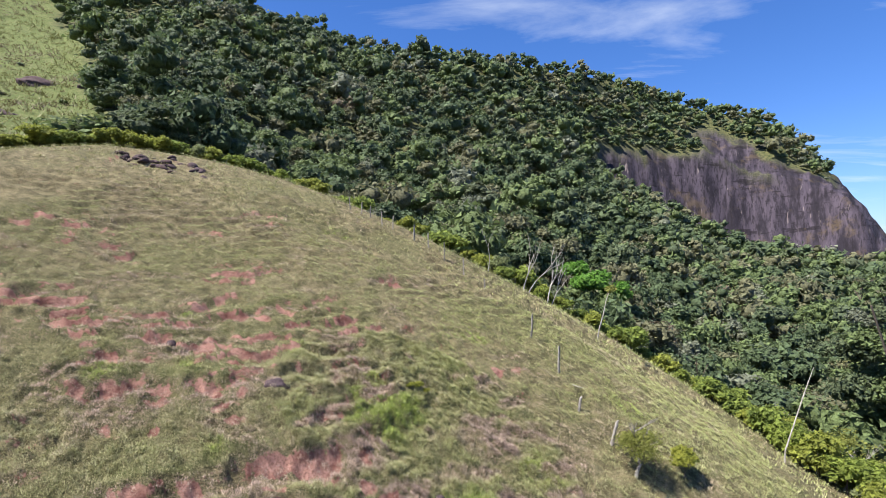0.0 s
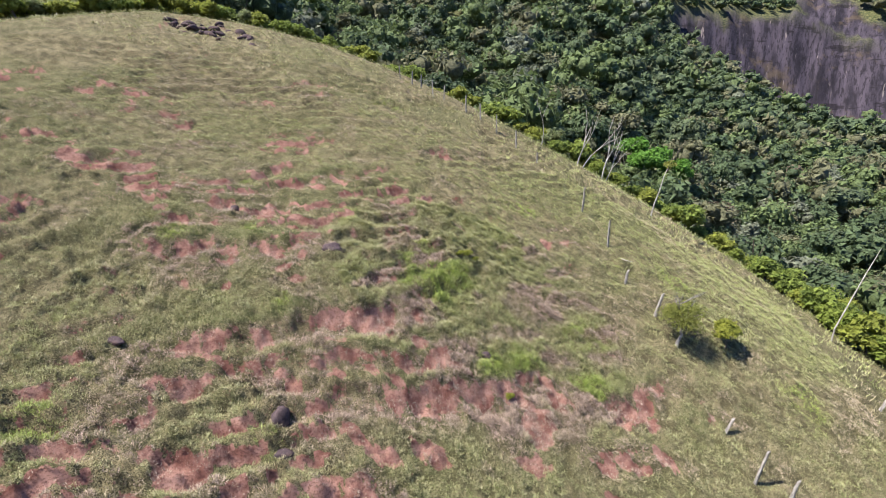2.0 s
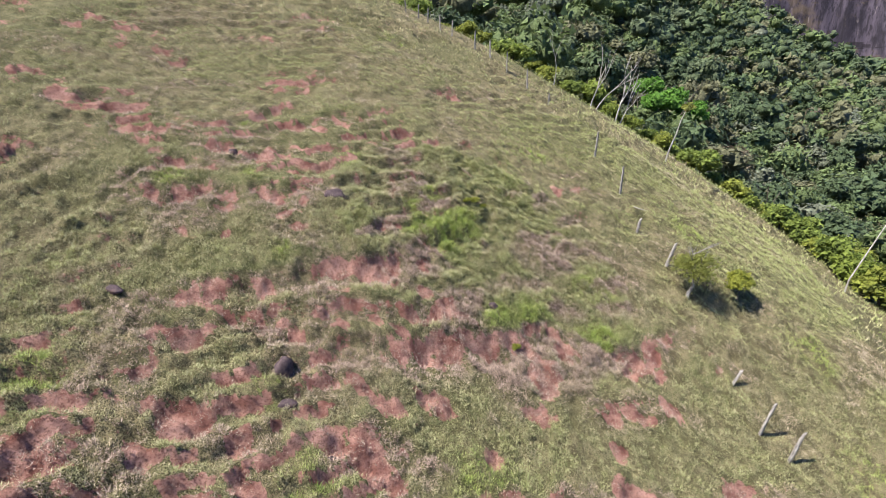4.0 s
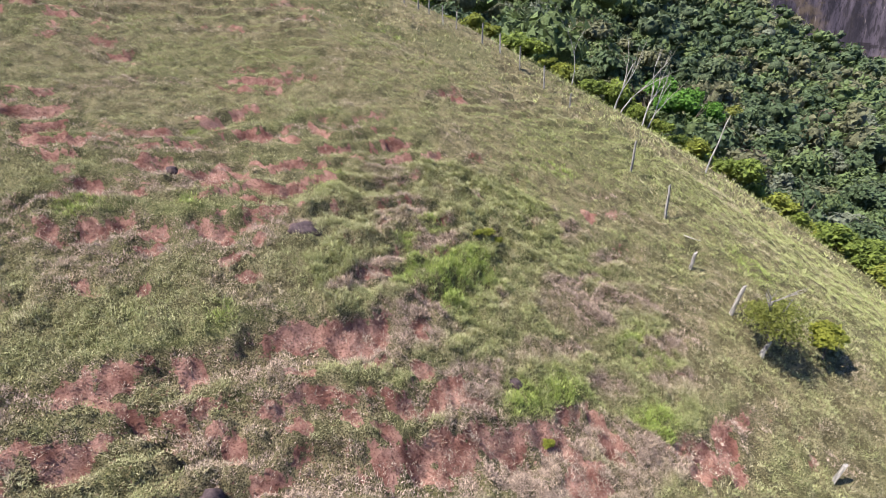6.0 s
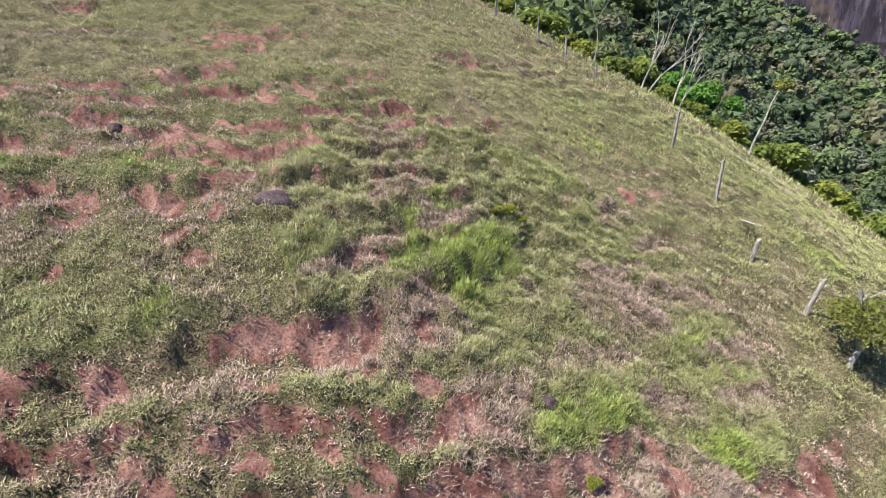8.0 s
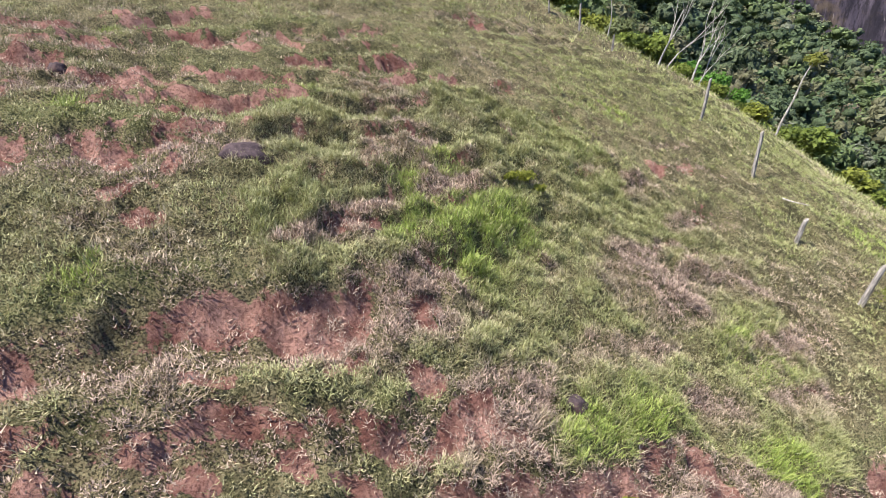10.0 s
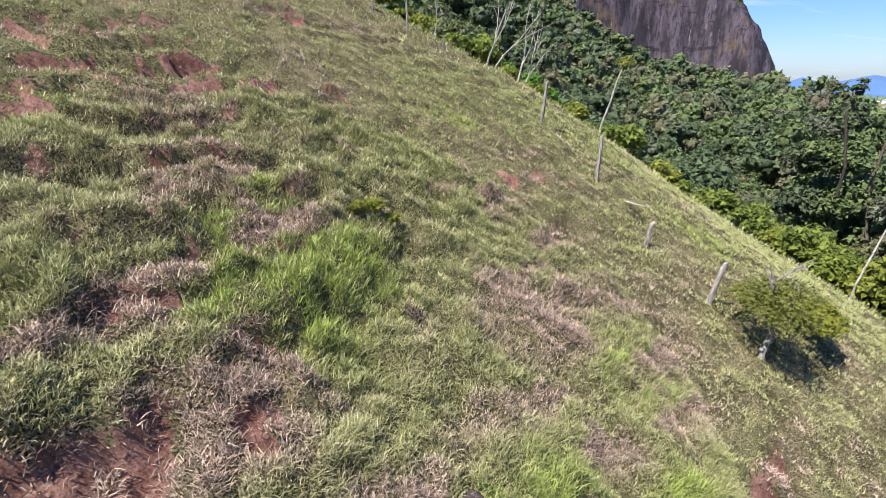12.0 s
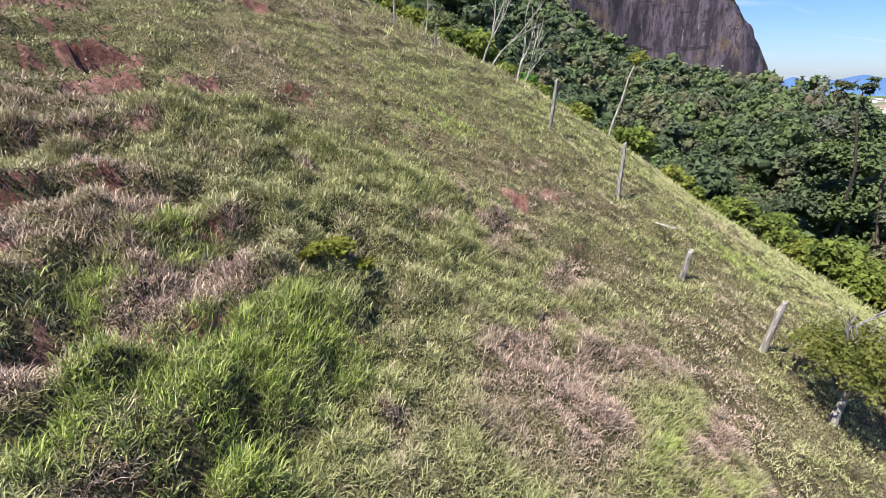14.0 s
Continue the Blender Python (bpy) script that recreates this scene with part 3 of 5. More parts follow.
def land(x, y):
    """Height of the ground, with its shares of bare soil, rank grass, woodland and rock."""
    r, az = np.hypot(x, y), np.degrees(np.arctan2(x, y))
    edge = np.interp(az, EDGE_AZ, EDGE_R) + 1.6 * fbm(x * 0.08, y * 0.08, 2, 71)
    k = smooth((r - edge) / 12.0)
    base = pasture(x, y)
    near = (r < 85)
    dz, soil, lip = np.zeros_like(x), np.zeros_like(x), np.zeros_like(x)
    xs, ys, bs = x[near], y[near], base[near]
    d1, s1, l1, low = bank_shift(xs, ys)
    d2, s2 = terraces(xs, ys, bs)
    rough = 0.15 * fbm(xs * 0.8, ys * 0.8, 4, 61, 0.6) + 0.07 * vnoise(xs * 2.3, ys * 2.3, 65) + 0.04 * vnoise(xs * 4.6, ys * 4.6, 66)
    patchy = smooth(fbm(xs * 0.5, ys * 0.5, 3, 81) * 2.2 + 0.5) * smooth(fbm(xs * 1.7, ys * 1.7, 2, 84) * 2.5 + 0.8)
    so = np.maximum(s1 * smooth(fbm(xs * 1.1, ys * 1.1, 3, 91) * 2.4 + 0.95), np.maximum(0.2, smooth(patchy * 1.5) * (1 - 0.85 * smooth((ys - 27) / 6.0))) * s2)
    torn_edge = 0.9 * fbm(xs * 2.1, ys * 2.1, 4, 95, 0.6)
    for cx, cy, la, lb, turn in SCARS:
        c, s = math.cos(radians(turn)), math.sin(radians(turn))
        some = np.nonzero(np.hypot(xs - cx, ys - cy) < 2.0 * max(la, lb))[0]
        if not len(some):
            continue
        xq, yq = xs[some], ys[some]
        px, py = (xq - cx) * c + (yq - cy) * s, -(xq - cx) * s + (yq - cy) * c
        e = np.hypot(px / la, py / lb) + torn_edge[some]
        hole = smooth((0.95 - e) / 0.4)
        so[some], d1[some], l1[some] = np.maximum(so[some], hole), d1[some] - 0.10 * hole, l1[some] * (1 - 0.8 * hole)
    humps = mounds(xs + 0.2 * vnoise(xs * 2.0, ys * 2.0, 7), ys + 0.2 * vnoise(xs * 2.0, ys * 2.0, 8))
    torn = np.clip(0.25 + 0.5 * smooth(fbm(xs * 0.30, ys * 0.30, 3, 58) * 1.9 + 0.15) + so + 0.9 * low, 0, 1)
    rough = rough + torn * (1 - 0.8 * np.clip(l1, 0, 1)) * (0.21 * humps - 0.06 + 0.07 * fbm(xs * 3.4, ys * 3.4, 3, 57, 0.65))
    so = np.maximum(so * np.clip(1.45 - 0.75 * humps, 0, 1), 0.25 * low)
    l1 = l1 - 0.9 * low
    for cx, cy, size, deep in PITS:
        some = np.nonzero(np.hypot(xs - cx, ys - cy) < size + 1.0)[0]
        d = np.hypot(xs[some] - cx, ys[some] - cy) + 0.12 * vnoise(xs[some] * 3, ys[some] * 3, 19)
        rough[some] -= 0.8 * deep * smooth((size - d) / 0.16 + 0.3)
        l1[some] = np.maximum(l1[some], 0.6 * np.exp(-(((d - size - 0.2) / 0.2) ** 2)))
    dz[near], soil[near], lip[near] = d1 + d2 + rough, so, l1
    inside = (1 - smooth((r - edge + 4) / 6.0)) * smooth((r - 6.5) / 2.0) * smooth((az + 70) / 6.0) * smooth((64 - az) / 6.0)
    z = (base + dz * inside) * (1 - k) + k * far_land(az, r)
    z = z + k * (1.2 * fbm(x * 0.03, y * 0.03, 3, 77) + np.minimum(r / 60.0, 9.0) * fbm(x * 0.011, y * 0.011, 4, 78) * smooth((r - 90) / 190.0))
    share = far_share(az, r)
    wobble = 0.02 * fbm(x * 0.012, y * 0.012, 3, 98)
    cliff = smooth((share + wobble - 0.705) / 0.02) * (1 - smooth((share + 2.2 * wobble - 0.765 - 0.03 * smooth((az - 15) / 4.0)) / 0.04)) * smooth((az - 12.5) / 2.0) * (1 - smooth((az - 38.0) / 0.8))
    dome = smooth((share - 0.74) / 0.04) * (1 - smooth((share - 0.90) / 0.05)) * smooth((az - 20.5) / 4.0) * (1 - smooth((az - 38.6) / 1.0))
    cliff = np.maximum(cliff, dome * smooth(fbm(x * 0.018, y * 0.018, 4, 97) * 4.0 + 0.3))
    cliff = np.maximum(cliff, smooth((az - 32.8) / 1.2) * (1 - smooth((az - 38.0) / 0.8)) * smooth((share - 0.70) / 0.03))
    ledge = 1 - 0.9 * smooth((fbm(x * 0.02, y * 0.02, 4, 99) - 0.25) * 6.0) * smooth((share - 0.77) / 0.03)
    brink = np.interp(r, (88, 118, 162, 250), (-29.6, -30.8, -34.6, -38.5))
    z = z + cliff * (5.0 * fbm(az * 1.1, share * 9.0, 3, 191) + 4.0 * fbm(az * 2.6, share * 38.0, 3, 193))
    grassy = smooth((brink - az + 3 * fbm(x * 0.03, y * 0.03, 2, 88)) / 1.5) * smooth((r - 87) / 6.0)
    return z, soil * inside, lip * inside, k * (1 - 0.66 * grassy), np.clip(cliff * ledge, 0, 1)


def heights(x, y):
    return land(np.asarray(x, float), np.asarray(y, float))[0]


def height(x, y):
    return float(land(np.array([float(x)]), np.array([float(y)]))[0][0])


# ---- mesh helpers ----
def mesh_from(name, verts, faces, mat, smooth_faces=False, **floats):
    """A mesh of triangles or quads from arrays, with float attributes on its points."""
    me = bpy.data.meshes.new(name)
    n, k = faces.shape
    me.vertices.add(len(verts))
    me.vertices.foreach_set("co", np.asarray(verts, np.float32).ravel())
    me.loops.add(n * k)
    me.loops.foreach_set("vertex_index", faces.astype(np.int32).ravel())
    me.polygons.add(n)
    me.polygons.foreach_set("loop_start", np.arange(0, n * k, k, dtype=np.int32))
    if smooth_faces:
        me.polygons.foreach_set("use_smooth", np.ones(n, bool))
    me.update(calc_edges=True)
    for key, values in floats.items():
        a = me.attributes.new(key, "FLOAT", "POINT")
        a.data.foreach_set("value", np.asarray(values, np.float32))
    me.materials.append(mat)
    return me


def part(name, bm, material, parent, label=""):
    """Links a bmesh as one mesh object under a thing or a part."""
    me = bpy.data.meshes.new(name)
    bm.to_mesh(me)
    bm.free()
    me.materials.append(material)
    ob = new(name, me)
    ob.parent = parent
    return tagged(ob, label)


# ---- the ground, one sheet to the horizon ----
def build_ground():
    az = np.r_[np.linspace(-180, -62, 30)[:-1], np.arange(-62, 44, 0.26), np.arange(44, 60, 0.4), np.linspace(60, 180, 30)]
    rs = [0.0, 2.0, 4.0, 5.5, 7.0]
    while rs[-1] < 47:
        rs.append(rs[-1] + (0.095 if 9 < rs[-1] < 31 else 0.15))
    while rs[-1] < 560:
        rs.append(rs[-1] * 1.022)
    while rs[-1] < 880:
        rs.append(rs[-1] + 5.0)
    while rs[-1] < 4900:
        rs.append(rs[-1] * 1.14)
    rr, aa = np.meshgrid(np.array(rs), np.radians(az), indexing="ij")
    x, y = (rr * np.sin(aa)).ravel(), (rr * np.cos(aa)).ravel()
    z, soil, lip, wood, rock = land(x, y)
    m, n = rr.shape
    i = (np.arange(m - 1)[:, None] * n + np.arange(n - 1)[None, :]).ravel()
    faces = np.stack([i, i + 1, i + n + 1, i + n], 1)[:, ::-1]
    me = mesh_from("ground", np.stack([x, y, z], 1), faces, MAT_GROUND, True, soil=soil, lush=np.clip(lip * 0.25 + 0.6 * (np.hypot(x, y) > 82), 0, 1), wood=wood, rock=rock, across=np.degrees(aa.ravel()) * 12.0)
    tagged(new("ground", me), "steep grassy hillside with eroded red earth banks below a forested granite dome", "ground", kind="structure")


build_ground()


# ---- grass ----
def tufts(rng, count, centre, spread, keep, tussock):
    """Places for tufts, thicker in clumps: height, soil, rankness and vigour are read from the land."""
    x = centre[0] + spread[0] * rng.uniform(-1, 1, count)
    y = centre[1] + spread[1] * rng.uniform(-1, 1, count)
    z, soil, lip, wood, rock = land(x, y)
    clump = np.clip(0.5 + 0.75 * fbm(x * 1.5, y * 1.5, 3, 151), 0, 1)
    hump = mounds(x + 0.08 * vnoise(x * 5, y * 5, 17), y + 0.08 * vnoise(x * 5, y * 5, 18), tussock, 13)
    thick = 0.30 + 0.7 * smooth((hump - 0.12) / 0.4)
    thick = thick + (1 - thick) * (0.12 + 0.6 * smooth((x - 1.5) / 3.0))
    ok = (rng.random(count) > np.clip(soil * 0.95 - 0.1, 0, 0.82)) & (wood < 0.4) & keep(x, y) & (rng.random(count) < thick * (0.55 + 0.6 * clump))
    litter = np.clip(soil * 1.8 + 2.0 * np.clip(-lip, 0, 1) + 0.75 * smooth(fbm(x * 0.45, y * 0.45, 4, 161) * 2.6 - 0.15), 0, 1)
    litter = np.where(np.hypot(x, y) > 82, 0.7 * smooth(fbm(x * 0.05, y * 0.05, 3, 163) * 2 + 0.6), litter)
    z = z + 0.22 * tussock * hump
    return tuple(v[ok] for v in (x, y, z, lip, clump, litter))


def rank_grass(x, y, lip):
    """Where the grass grows green and long."""
    spots = ((-8.65, 22.84, 0.75), (-8.0, 23.4, 0.4), (-3.67, 20.76, 0.9), (-4.84, 21.73, 0.7), (-4.42, 22.8, 0.6), (-4.5, 21.0, 0.8), (-4.6, 20.3, 0.5), (-3.4, 21.6, 0.9), (-2.75, 22.13, 0.7),
             (0.3, 19.25, 0.8), (-1.0, 18.6, 0.7), (2.6, 19.9, 0.8), (-7.18, 13.1, 0.7), (-0.94, 13.2, 0.9), (-8.44, 16.83, 0.4), (2.96, 20.21, 0.7), (2.7, 22.29, 0.8), (-5.52, 11.3, 1.0),
             (-13.64, 18.68, 0.8), (-11.15, 19.9, 0.5), (-10.1, 38.9, 1.0), (-12.85, 10.75, 0.9), (8.1, 28.9, 0.7), (0.1, 30.1, 0.6), (-13.2, 23.9, 0.7), (12.6, 24.0, 1.0), (13.4, 19.2, 1.1))
    g = 0.14 * np.clip(lip, 0, 1)
    for cx, cy, w in spots:
        g = np.maximum(g, np.exp(-((x - cx) ** 2 + (y - cy) ** 2) / (w * w)))
    return np.clip(np.maximum(g + 0.06 + 0.20 * smooth((x + 5) / 4.0) + 0.2 * smooth((y - 24) / 4.0), 0.26 * smooth(fbm(x * 0.30, y * 0.30, 3, 131) * 2.2 + 0.1)) + 1.4 * np.clip(lip, -1, 0), 0, 1)


def blades(rng, x, y, z, lush, clump, litter, per, length, width, spread, bent):
    """Blades of grass round each tuft, as slim triangles, bent in the middle where they are near."""
    n = len(x) * per
    X, Y, Z, G, C = (np.repeat(v, per) for v in (x, y, z, lush, clump))
    own = np.repeat(rng.normal(0, 0.24, len(x)) + 0.08 * smooth((x - 1) / 6.0) - 0.55 * (np.hypot(x, y) > 82), per)
    litter = litter * (1 - 0.85 * smooth(lush * 1.6 - 0.2))
    D = np.repeat(litter * (rng.random(len(x)) < 0.25 + litter), per)
    ang, out = rng.uniform(0, 2 * np.pi, n), rng.random(n) ** 0.5 * spread
    ox, oy = np.cos(ang) * out, np.sin(ang) * out
    bx, by = X + ox, Y + oy
    bz = Z + (-0.40 * ox + 0.38 * oy) - 0.015
    lean = np.radians(rng.uniform(20, 88, n)) * (1 - 0.42 * G)
    head = ang + rng.normal(0, 1.3, n)
    dx, dy = np.cos(head) * np.sin(lean) + 0.05 + 0.10 * G, np.sin(head) * np.sin(lean) - 0.05 - 0.10 * G
    dz = np.cos(lean)
    L = length * rng.uniform(0.4, 1.55, n) * (0.85 + 0.35 * G) * (0.65 + 0.7 * C)
    W = width * rng.uniform(0.5, 1.4, n)
    G = G * (rng.random(n) < 0.45 + 0.6 * G)
    turn = head + np.pi / 2 + rng.normal(0, 0.5, n)
    sx, sy = np.cos(turn) * W / 2, np.sin(turn) * W / 2
    base = np.stack([bx, by, bz], 1)
    side = np.stack([sx, sy, 0 * sx], 1)
    way = np.stack([dx, dy, dz], 1)
    tint = np.clip(rng.normal(0.48, 0.23, n) + own, 0, 1)
    if bent:
        mid = base + way * (L * 0.55)[:, None] + np.array([0, 0, 0.10]) * L[:, None]
        tip = base + way * L[:, None] * np.array([1.08, 1.08, 0.88])
        v = np.stack([base - side, base + side, mid - side * 0.8, mid + side * 0.8, tip], 1).reshape(-1, 3)
        i = np.arange(n)[:, None] * 5
        f = np.concatenate([i + [0, 1, 3], i + [0, 3, 2], i + [2, 3, 4]])
        k = 5
    else:
        v = np.stack([base - side, base + side, base + way * L[:, None]], 1).reshape(-1, 3)
        f = np.arange(n * 3).reshape(-1, 3)
        k = 3
    return v, f, np.repeat(tint, k), np.repeat(G * (1 - D), k), np.repeat(D, k)


def build_grass():
    rng = np.random.default_rng(7)
    near = lambda x, y: np.hypot((x + 1.9) / 1.2, y - 21.8) < 5.2
    middle = lambda x, y: ~near(x, y) & (np.hypot(x, y) > 6.5) & (np.abs(np.degrees(np.arctan2(x, y)) + 6) < 60)
    zones = (
        ("near_grass", 80000, (-1.9, 21.8), (6.3, 5.2), near, 5, 0.14, 0.0105, 0.08, True, 0.34),
        ("short_grass", 100000, (-1.9, 21.8), (6.3, 5.2), near, 7, 0.085, 0.013, 0.08, False, 0.34),
        ("hill_grass", 160000, (-5.0, 22.0), (21.0, 15.0), middle, 8, 0.09, 0.020, 0.10, False, 0.40),
        ("bank_grass", 52000, (-7.0, 15.0), (8.5, 7.0), middle, 8, 0.10, 0.016, 0.09, False, 0.36),
        ("far_slope_grass", 46000, (-150.0, 190.0), (140.0, 140.0), lambda x, y: (np.hypot(x, y) > 82) & (np.degrees(np.arctan2(x, y)) > -58), 5, 1.2, 0.3, 0.9, False, 3.0),
        ("upper_grass", 40000, (-11.0, 46.0), (42.0, 22.0), lambda x, y: (y > 36) | (x > 15.5), 5, 0.2, 0.042, 0.17, False, 0.7),
    )
    for name, count, centre, spread, keep, per, length, width, wide, bent, tussock in zones:
        x, y, z, lip, clump, litter = tufts(rng, count, centre, spread, keep, tussock)
        g = rank_grass(x, y, lip) * rng.uniform(0.5, 1.1, len(x)) * (np.hypot(x, y) < 82)
        v, f, tint, lush, dead = blades(rng, x, y, z, np.clip(g, 0, 1), clump, litter, per, length, width, wide, bent)
        me = mesh_from(name, v, f, MAT_GRASS, False, tint=tint, lush=lush, dead=dead)
        tagged(new(name, me), "short dry and green pasture grass on the slope", "grass", kind="stuff")


build_grass()


# ---- trees ----
def ico(level):
    bm = bmesh.new()
    bmesh.ops.create_icosphere(bm, subdivisions=level, radius=1.0)
    v = np.array([p.co[:] for p in bm.verts])
    f = np.array([[p.index for p in q.verts] for q in bm.faces])
    bm.free()
    return v, f


ICO = {k: ico(k) for k in (1, 2)}


def crown_arrays(rng, wide, tall, lobes, leaves, size, core_level=1, flat=0.75, core=0.86):
    """A crown of several lobes: a lumpy inner mass, coloured darker as shade deep in the crown, under many small leaf
    triangles. Its foot lies at z = 0.
    """
    vs, fs, leaf, at = [], [], [], 0
    centres = []
    for k in range(lobes):
        a, d = rng.uniform(0, 2 * np.pi), wide * 0.62 * math.sqrt((k + 0.2) / lobes)
        h = tall * (0.30 + 0.50 * rng.random() * (1 - 0.5 * d / wide))
        s = wide * rng.uniform(0.28, 0.52)
        centres.append((np.array([math.cos(a) * d, math.sin(a) * d, h]), np.array([s, s, min(s * flat, tall * 0.5)])))
    cv, cf = ICO[core_level]
    if core > 0:
        for c, s in centres:
            v = cv * (0.72 + 0.36 * rng.random((len(cv), 1))) * s * core + c
            vs.append(v)
            fs.append(cf + at)
            # low values only: shade inside the crown is put into the colour
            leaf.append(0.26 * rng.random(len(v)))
            at += len(v)
    each = leaves // lobes
    for c, s in centres:
        d = rng.normal(size=(each, 3))
        d[:, 2] = np.where(d[:, 2] < -0.4, -d[:, 2], d[:, 2])
        d /= np.linalg.norm(d, axis=1, keepdims=True)
        p = c + d * s * (1 - 0.38 * rng.random((each, 1)) ** 2 + 0.22 * rng.random((each, 1)) ** 3)
        n = d * 0.7 + rng.normal(size=(each, 3)) * 0.6 + np.array([0, 0, 0.5])
        t = np.cross(n, rng.normal(size=(each, 3)))
        t /= np.linalg.norm(t, axis=1, keepdims=True) + 1e-9
        b = np.cross(n / np.linalg.norm(n, axis=1, keepdims=True), t)
        w = size * rng.uniform(0.5, 1.5, (each, 1))
        v = np.stack([p - t * w * 0.45, p + t * w * 0.45, p + b * w * 0.9], 1).reshape(-1, 3)
        vs.append(v)
        fs.append(np.arange(each * 3).reshape(-1, 3) + at)
        leaf.append(np.repeat(rng.random(each), 3))
        at += each * 3
    return np.concatenate(vs), np.concatenate(fs), np.concatenate(leaf)


def build_far_woods():
    """The woods over the valley and the mountain, up to the ridge."""
    rng = np.random.default_rng(21)
    classes = (
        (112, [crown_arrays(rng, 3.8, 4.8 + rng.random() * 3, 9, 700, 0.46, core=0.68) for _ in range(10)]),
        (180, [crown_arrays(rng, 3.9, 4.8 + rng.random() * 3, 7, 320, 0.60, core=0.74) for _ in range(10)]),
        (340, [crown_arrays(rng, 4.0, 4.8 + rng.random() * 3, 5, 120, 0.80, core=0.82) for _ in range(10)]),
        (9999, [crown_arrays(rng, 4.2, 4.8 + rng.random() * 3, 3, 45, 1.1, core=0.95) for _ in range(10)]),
    )
    px, py = [], []
    r = 68.0
    while r < 800:
        gap = 4.7 + r * 0.0052
        turns = np.arange(-58, 54, np.degrees(gap / r))
        a = np.radians(turns + rng.uniform(-0.48, 0.48, len(turns)) * np.degrees(gap / r))
        rr = r + rng.uniform(-0.48, 0.48, len(turns)) * gap
        px.append(rr * np.sin(a))
        py.append(rr * np.cos(a))
        r += gap
    x, y = np.concatenate(px), np.concatenate(py)
    z, soil, lip, wood, rock = land(x, y)
    az, rr = np.degrees(np.arctan2(x, y)), np.hypot(x, y)
    share = far_share(az, rr)
    edge = np.interp(az, EDGE_AZ, EDGE_R)
    bare = smooth((fbm(x * 0.016, y * 0.016, 3, 141) + 0.1) * 4) * (share > 0.78) * (share < 0.87) * (az > 15)
    ok = (rock < 0.25) & (wood > 0.5) & ~((az < -41) & (rr < 95)) & (share < 1.03) & (rr > edge + 20)  & (rng.random(len(x)) > bare * 0.85) & ~((az > 37.4) & (rr > 520)) & ~((az > 33.0) & (share > 0.7))
    x, y, z, rr, az = x[ok], y[ok], z[ok], rr[ok], az[ok]
    grove = 0.5 + 0.5 * fbm(x * 0.03, y * 0.03, 3, 143)
    vs, fs, leaf, tree, at = [], [], [], [], 0
    for k in range(len(x)):
        v, f, l = next(c for far, c in classes if rr[k] < far)[rng.integers(10)]
        s = (0.55 + 0.6 * rng.random() + (0.9 * rng.random() if rng.random() < 0.22 else 0)) * (1 + rr[k] * 0.0012)
        t = rng.uniform(0, 2 * np.pi)
        c, sn = math.cos(t) * s, math.sin(t) * s
        lift = (-0.5 + 2.6 * rng.random()) * s
        if az[k] < -28 and rr[k] < 92:
            s *= 0.6
        tall = s * rng.uniform(0.85, 1.3)
        vs.append(np.stack([v[:, 0] * c - v[:, 1] * sn + x[k], v[:, 0] * sn + v[:, 1] * c + y[k], v[:, 2] * tall + z[k] + lift], 1))
        fs.append(f + at)
        leaf.append(l)
        tree.append(np.full(len(v), (grove[k] * 0.6 + 0.6 * rng.random()) % 1.0))
        at += len(v)
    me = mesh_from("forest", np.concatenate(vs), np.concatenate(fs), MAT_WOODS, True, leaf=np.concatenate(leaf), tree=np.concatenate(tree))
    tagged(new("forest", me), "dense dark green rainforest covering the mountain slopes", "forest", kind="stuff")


build_far_woods()


def tube(bm, points, radii, sides=6):
    """A tapered limb along points."""
    rings = []
    for k, (p, r) in enumerate(zip(points, radii)):
        way = (points[min(k + 1, len(points) - 1)] - points[max(k - 1, 0)]).normalized()
        a = way.orthogonal().normalized()
        b = way.cross(a)
        rings.append([bm.verts.new(p + r * (math.cos(t) * a + math.sin(t) * b)) for t in [2 * math.pi * j / sides for j in range(sides)]])
    for low, high in zip(rings, rings[1:]):
        for j in range(sides):
            bm.faces.new((low[j], low[(j + 1) % sides], high[(j + 1) % sides], high[j]))
    bm.faces.new(rings[-1])
    bm.faces.new(rings[0][::-1])


def limbs(bm, rnd, start, way, length, radius, depth, droop=0.0, spread=0.75):
    """A limb that bends a little and forks into thinner ones."""
    pts, p, w = [start], start.copy(), way.normalized()
    for k in range(4):
        w = (w + Vector((rnd.uniform(-1, 1), rnd.uniform(-1, 1), rnd.uniform(-0.6, 0.8) - droop)) * 0.20).normalized()
        p = p + w * length / 4
        pts.append(p.copy())
    tube(bm, pts, [radius * (1 - 0.14 * k) for k in range(5)], 5 if depth < 2 else 7)
    if depth > 0:
        for k in range(rnd.randint(2, 3)):
            t = Vector((rnd.uniform(-1, 1), rnd.uniform(-1, 1), rnd.uniform(-0.1, 0.9)))
            limbs(bm, rnd, pts[rnd.choice((2, 3, 4))].copy(), (w + t * spread).normalized(), length * rnd.uniform(0.5, 0.75), radius * 0.5, depth - 1, droop, spread)


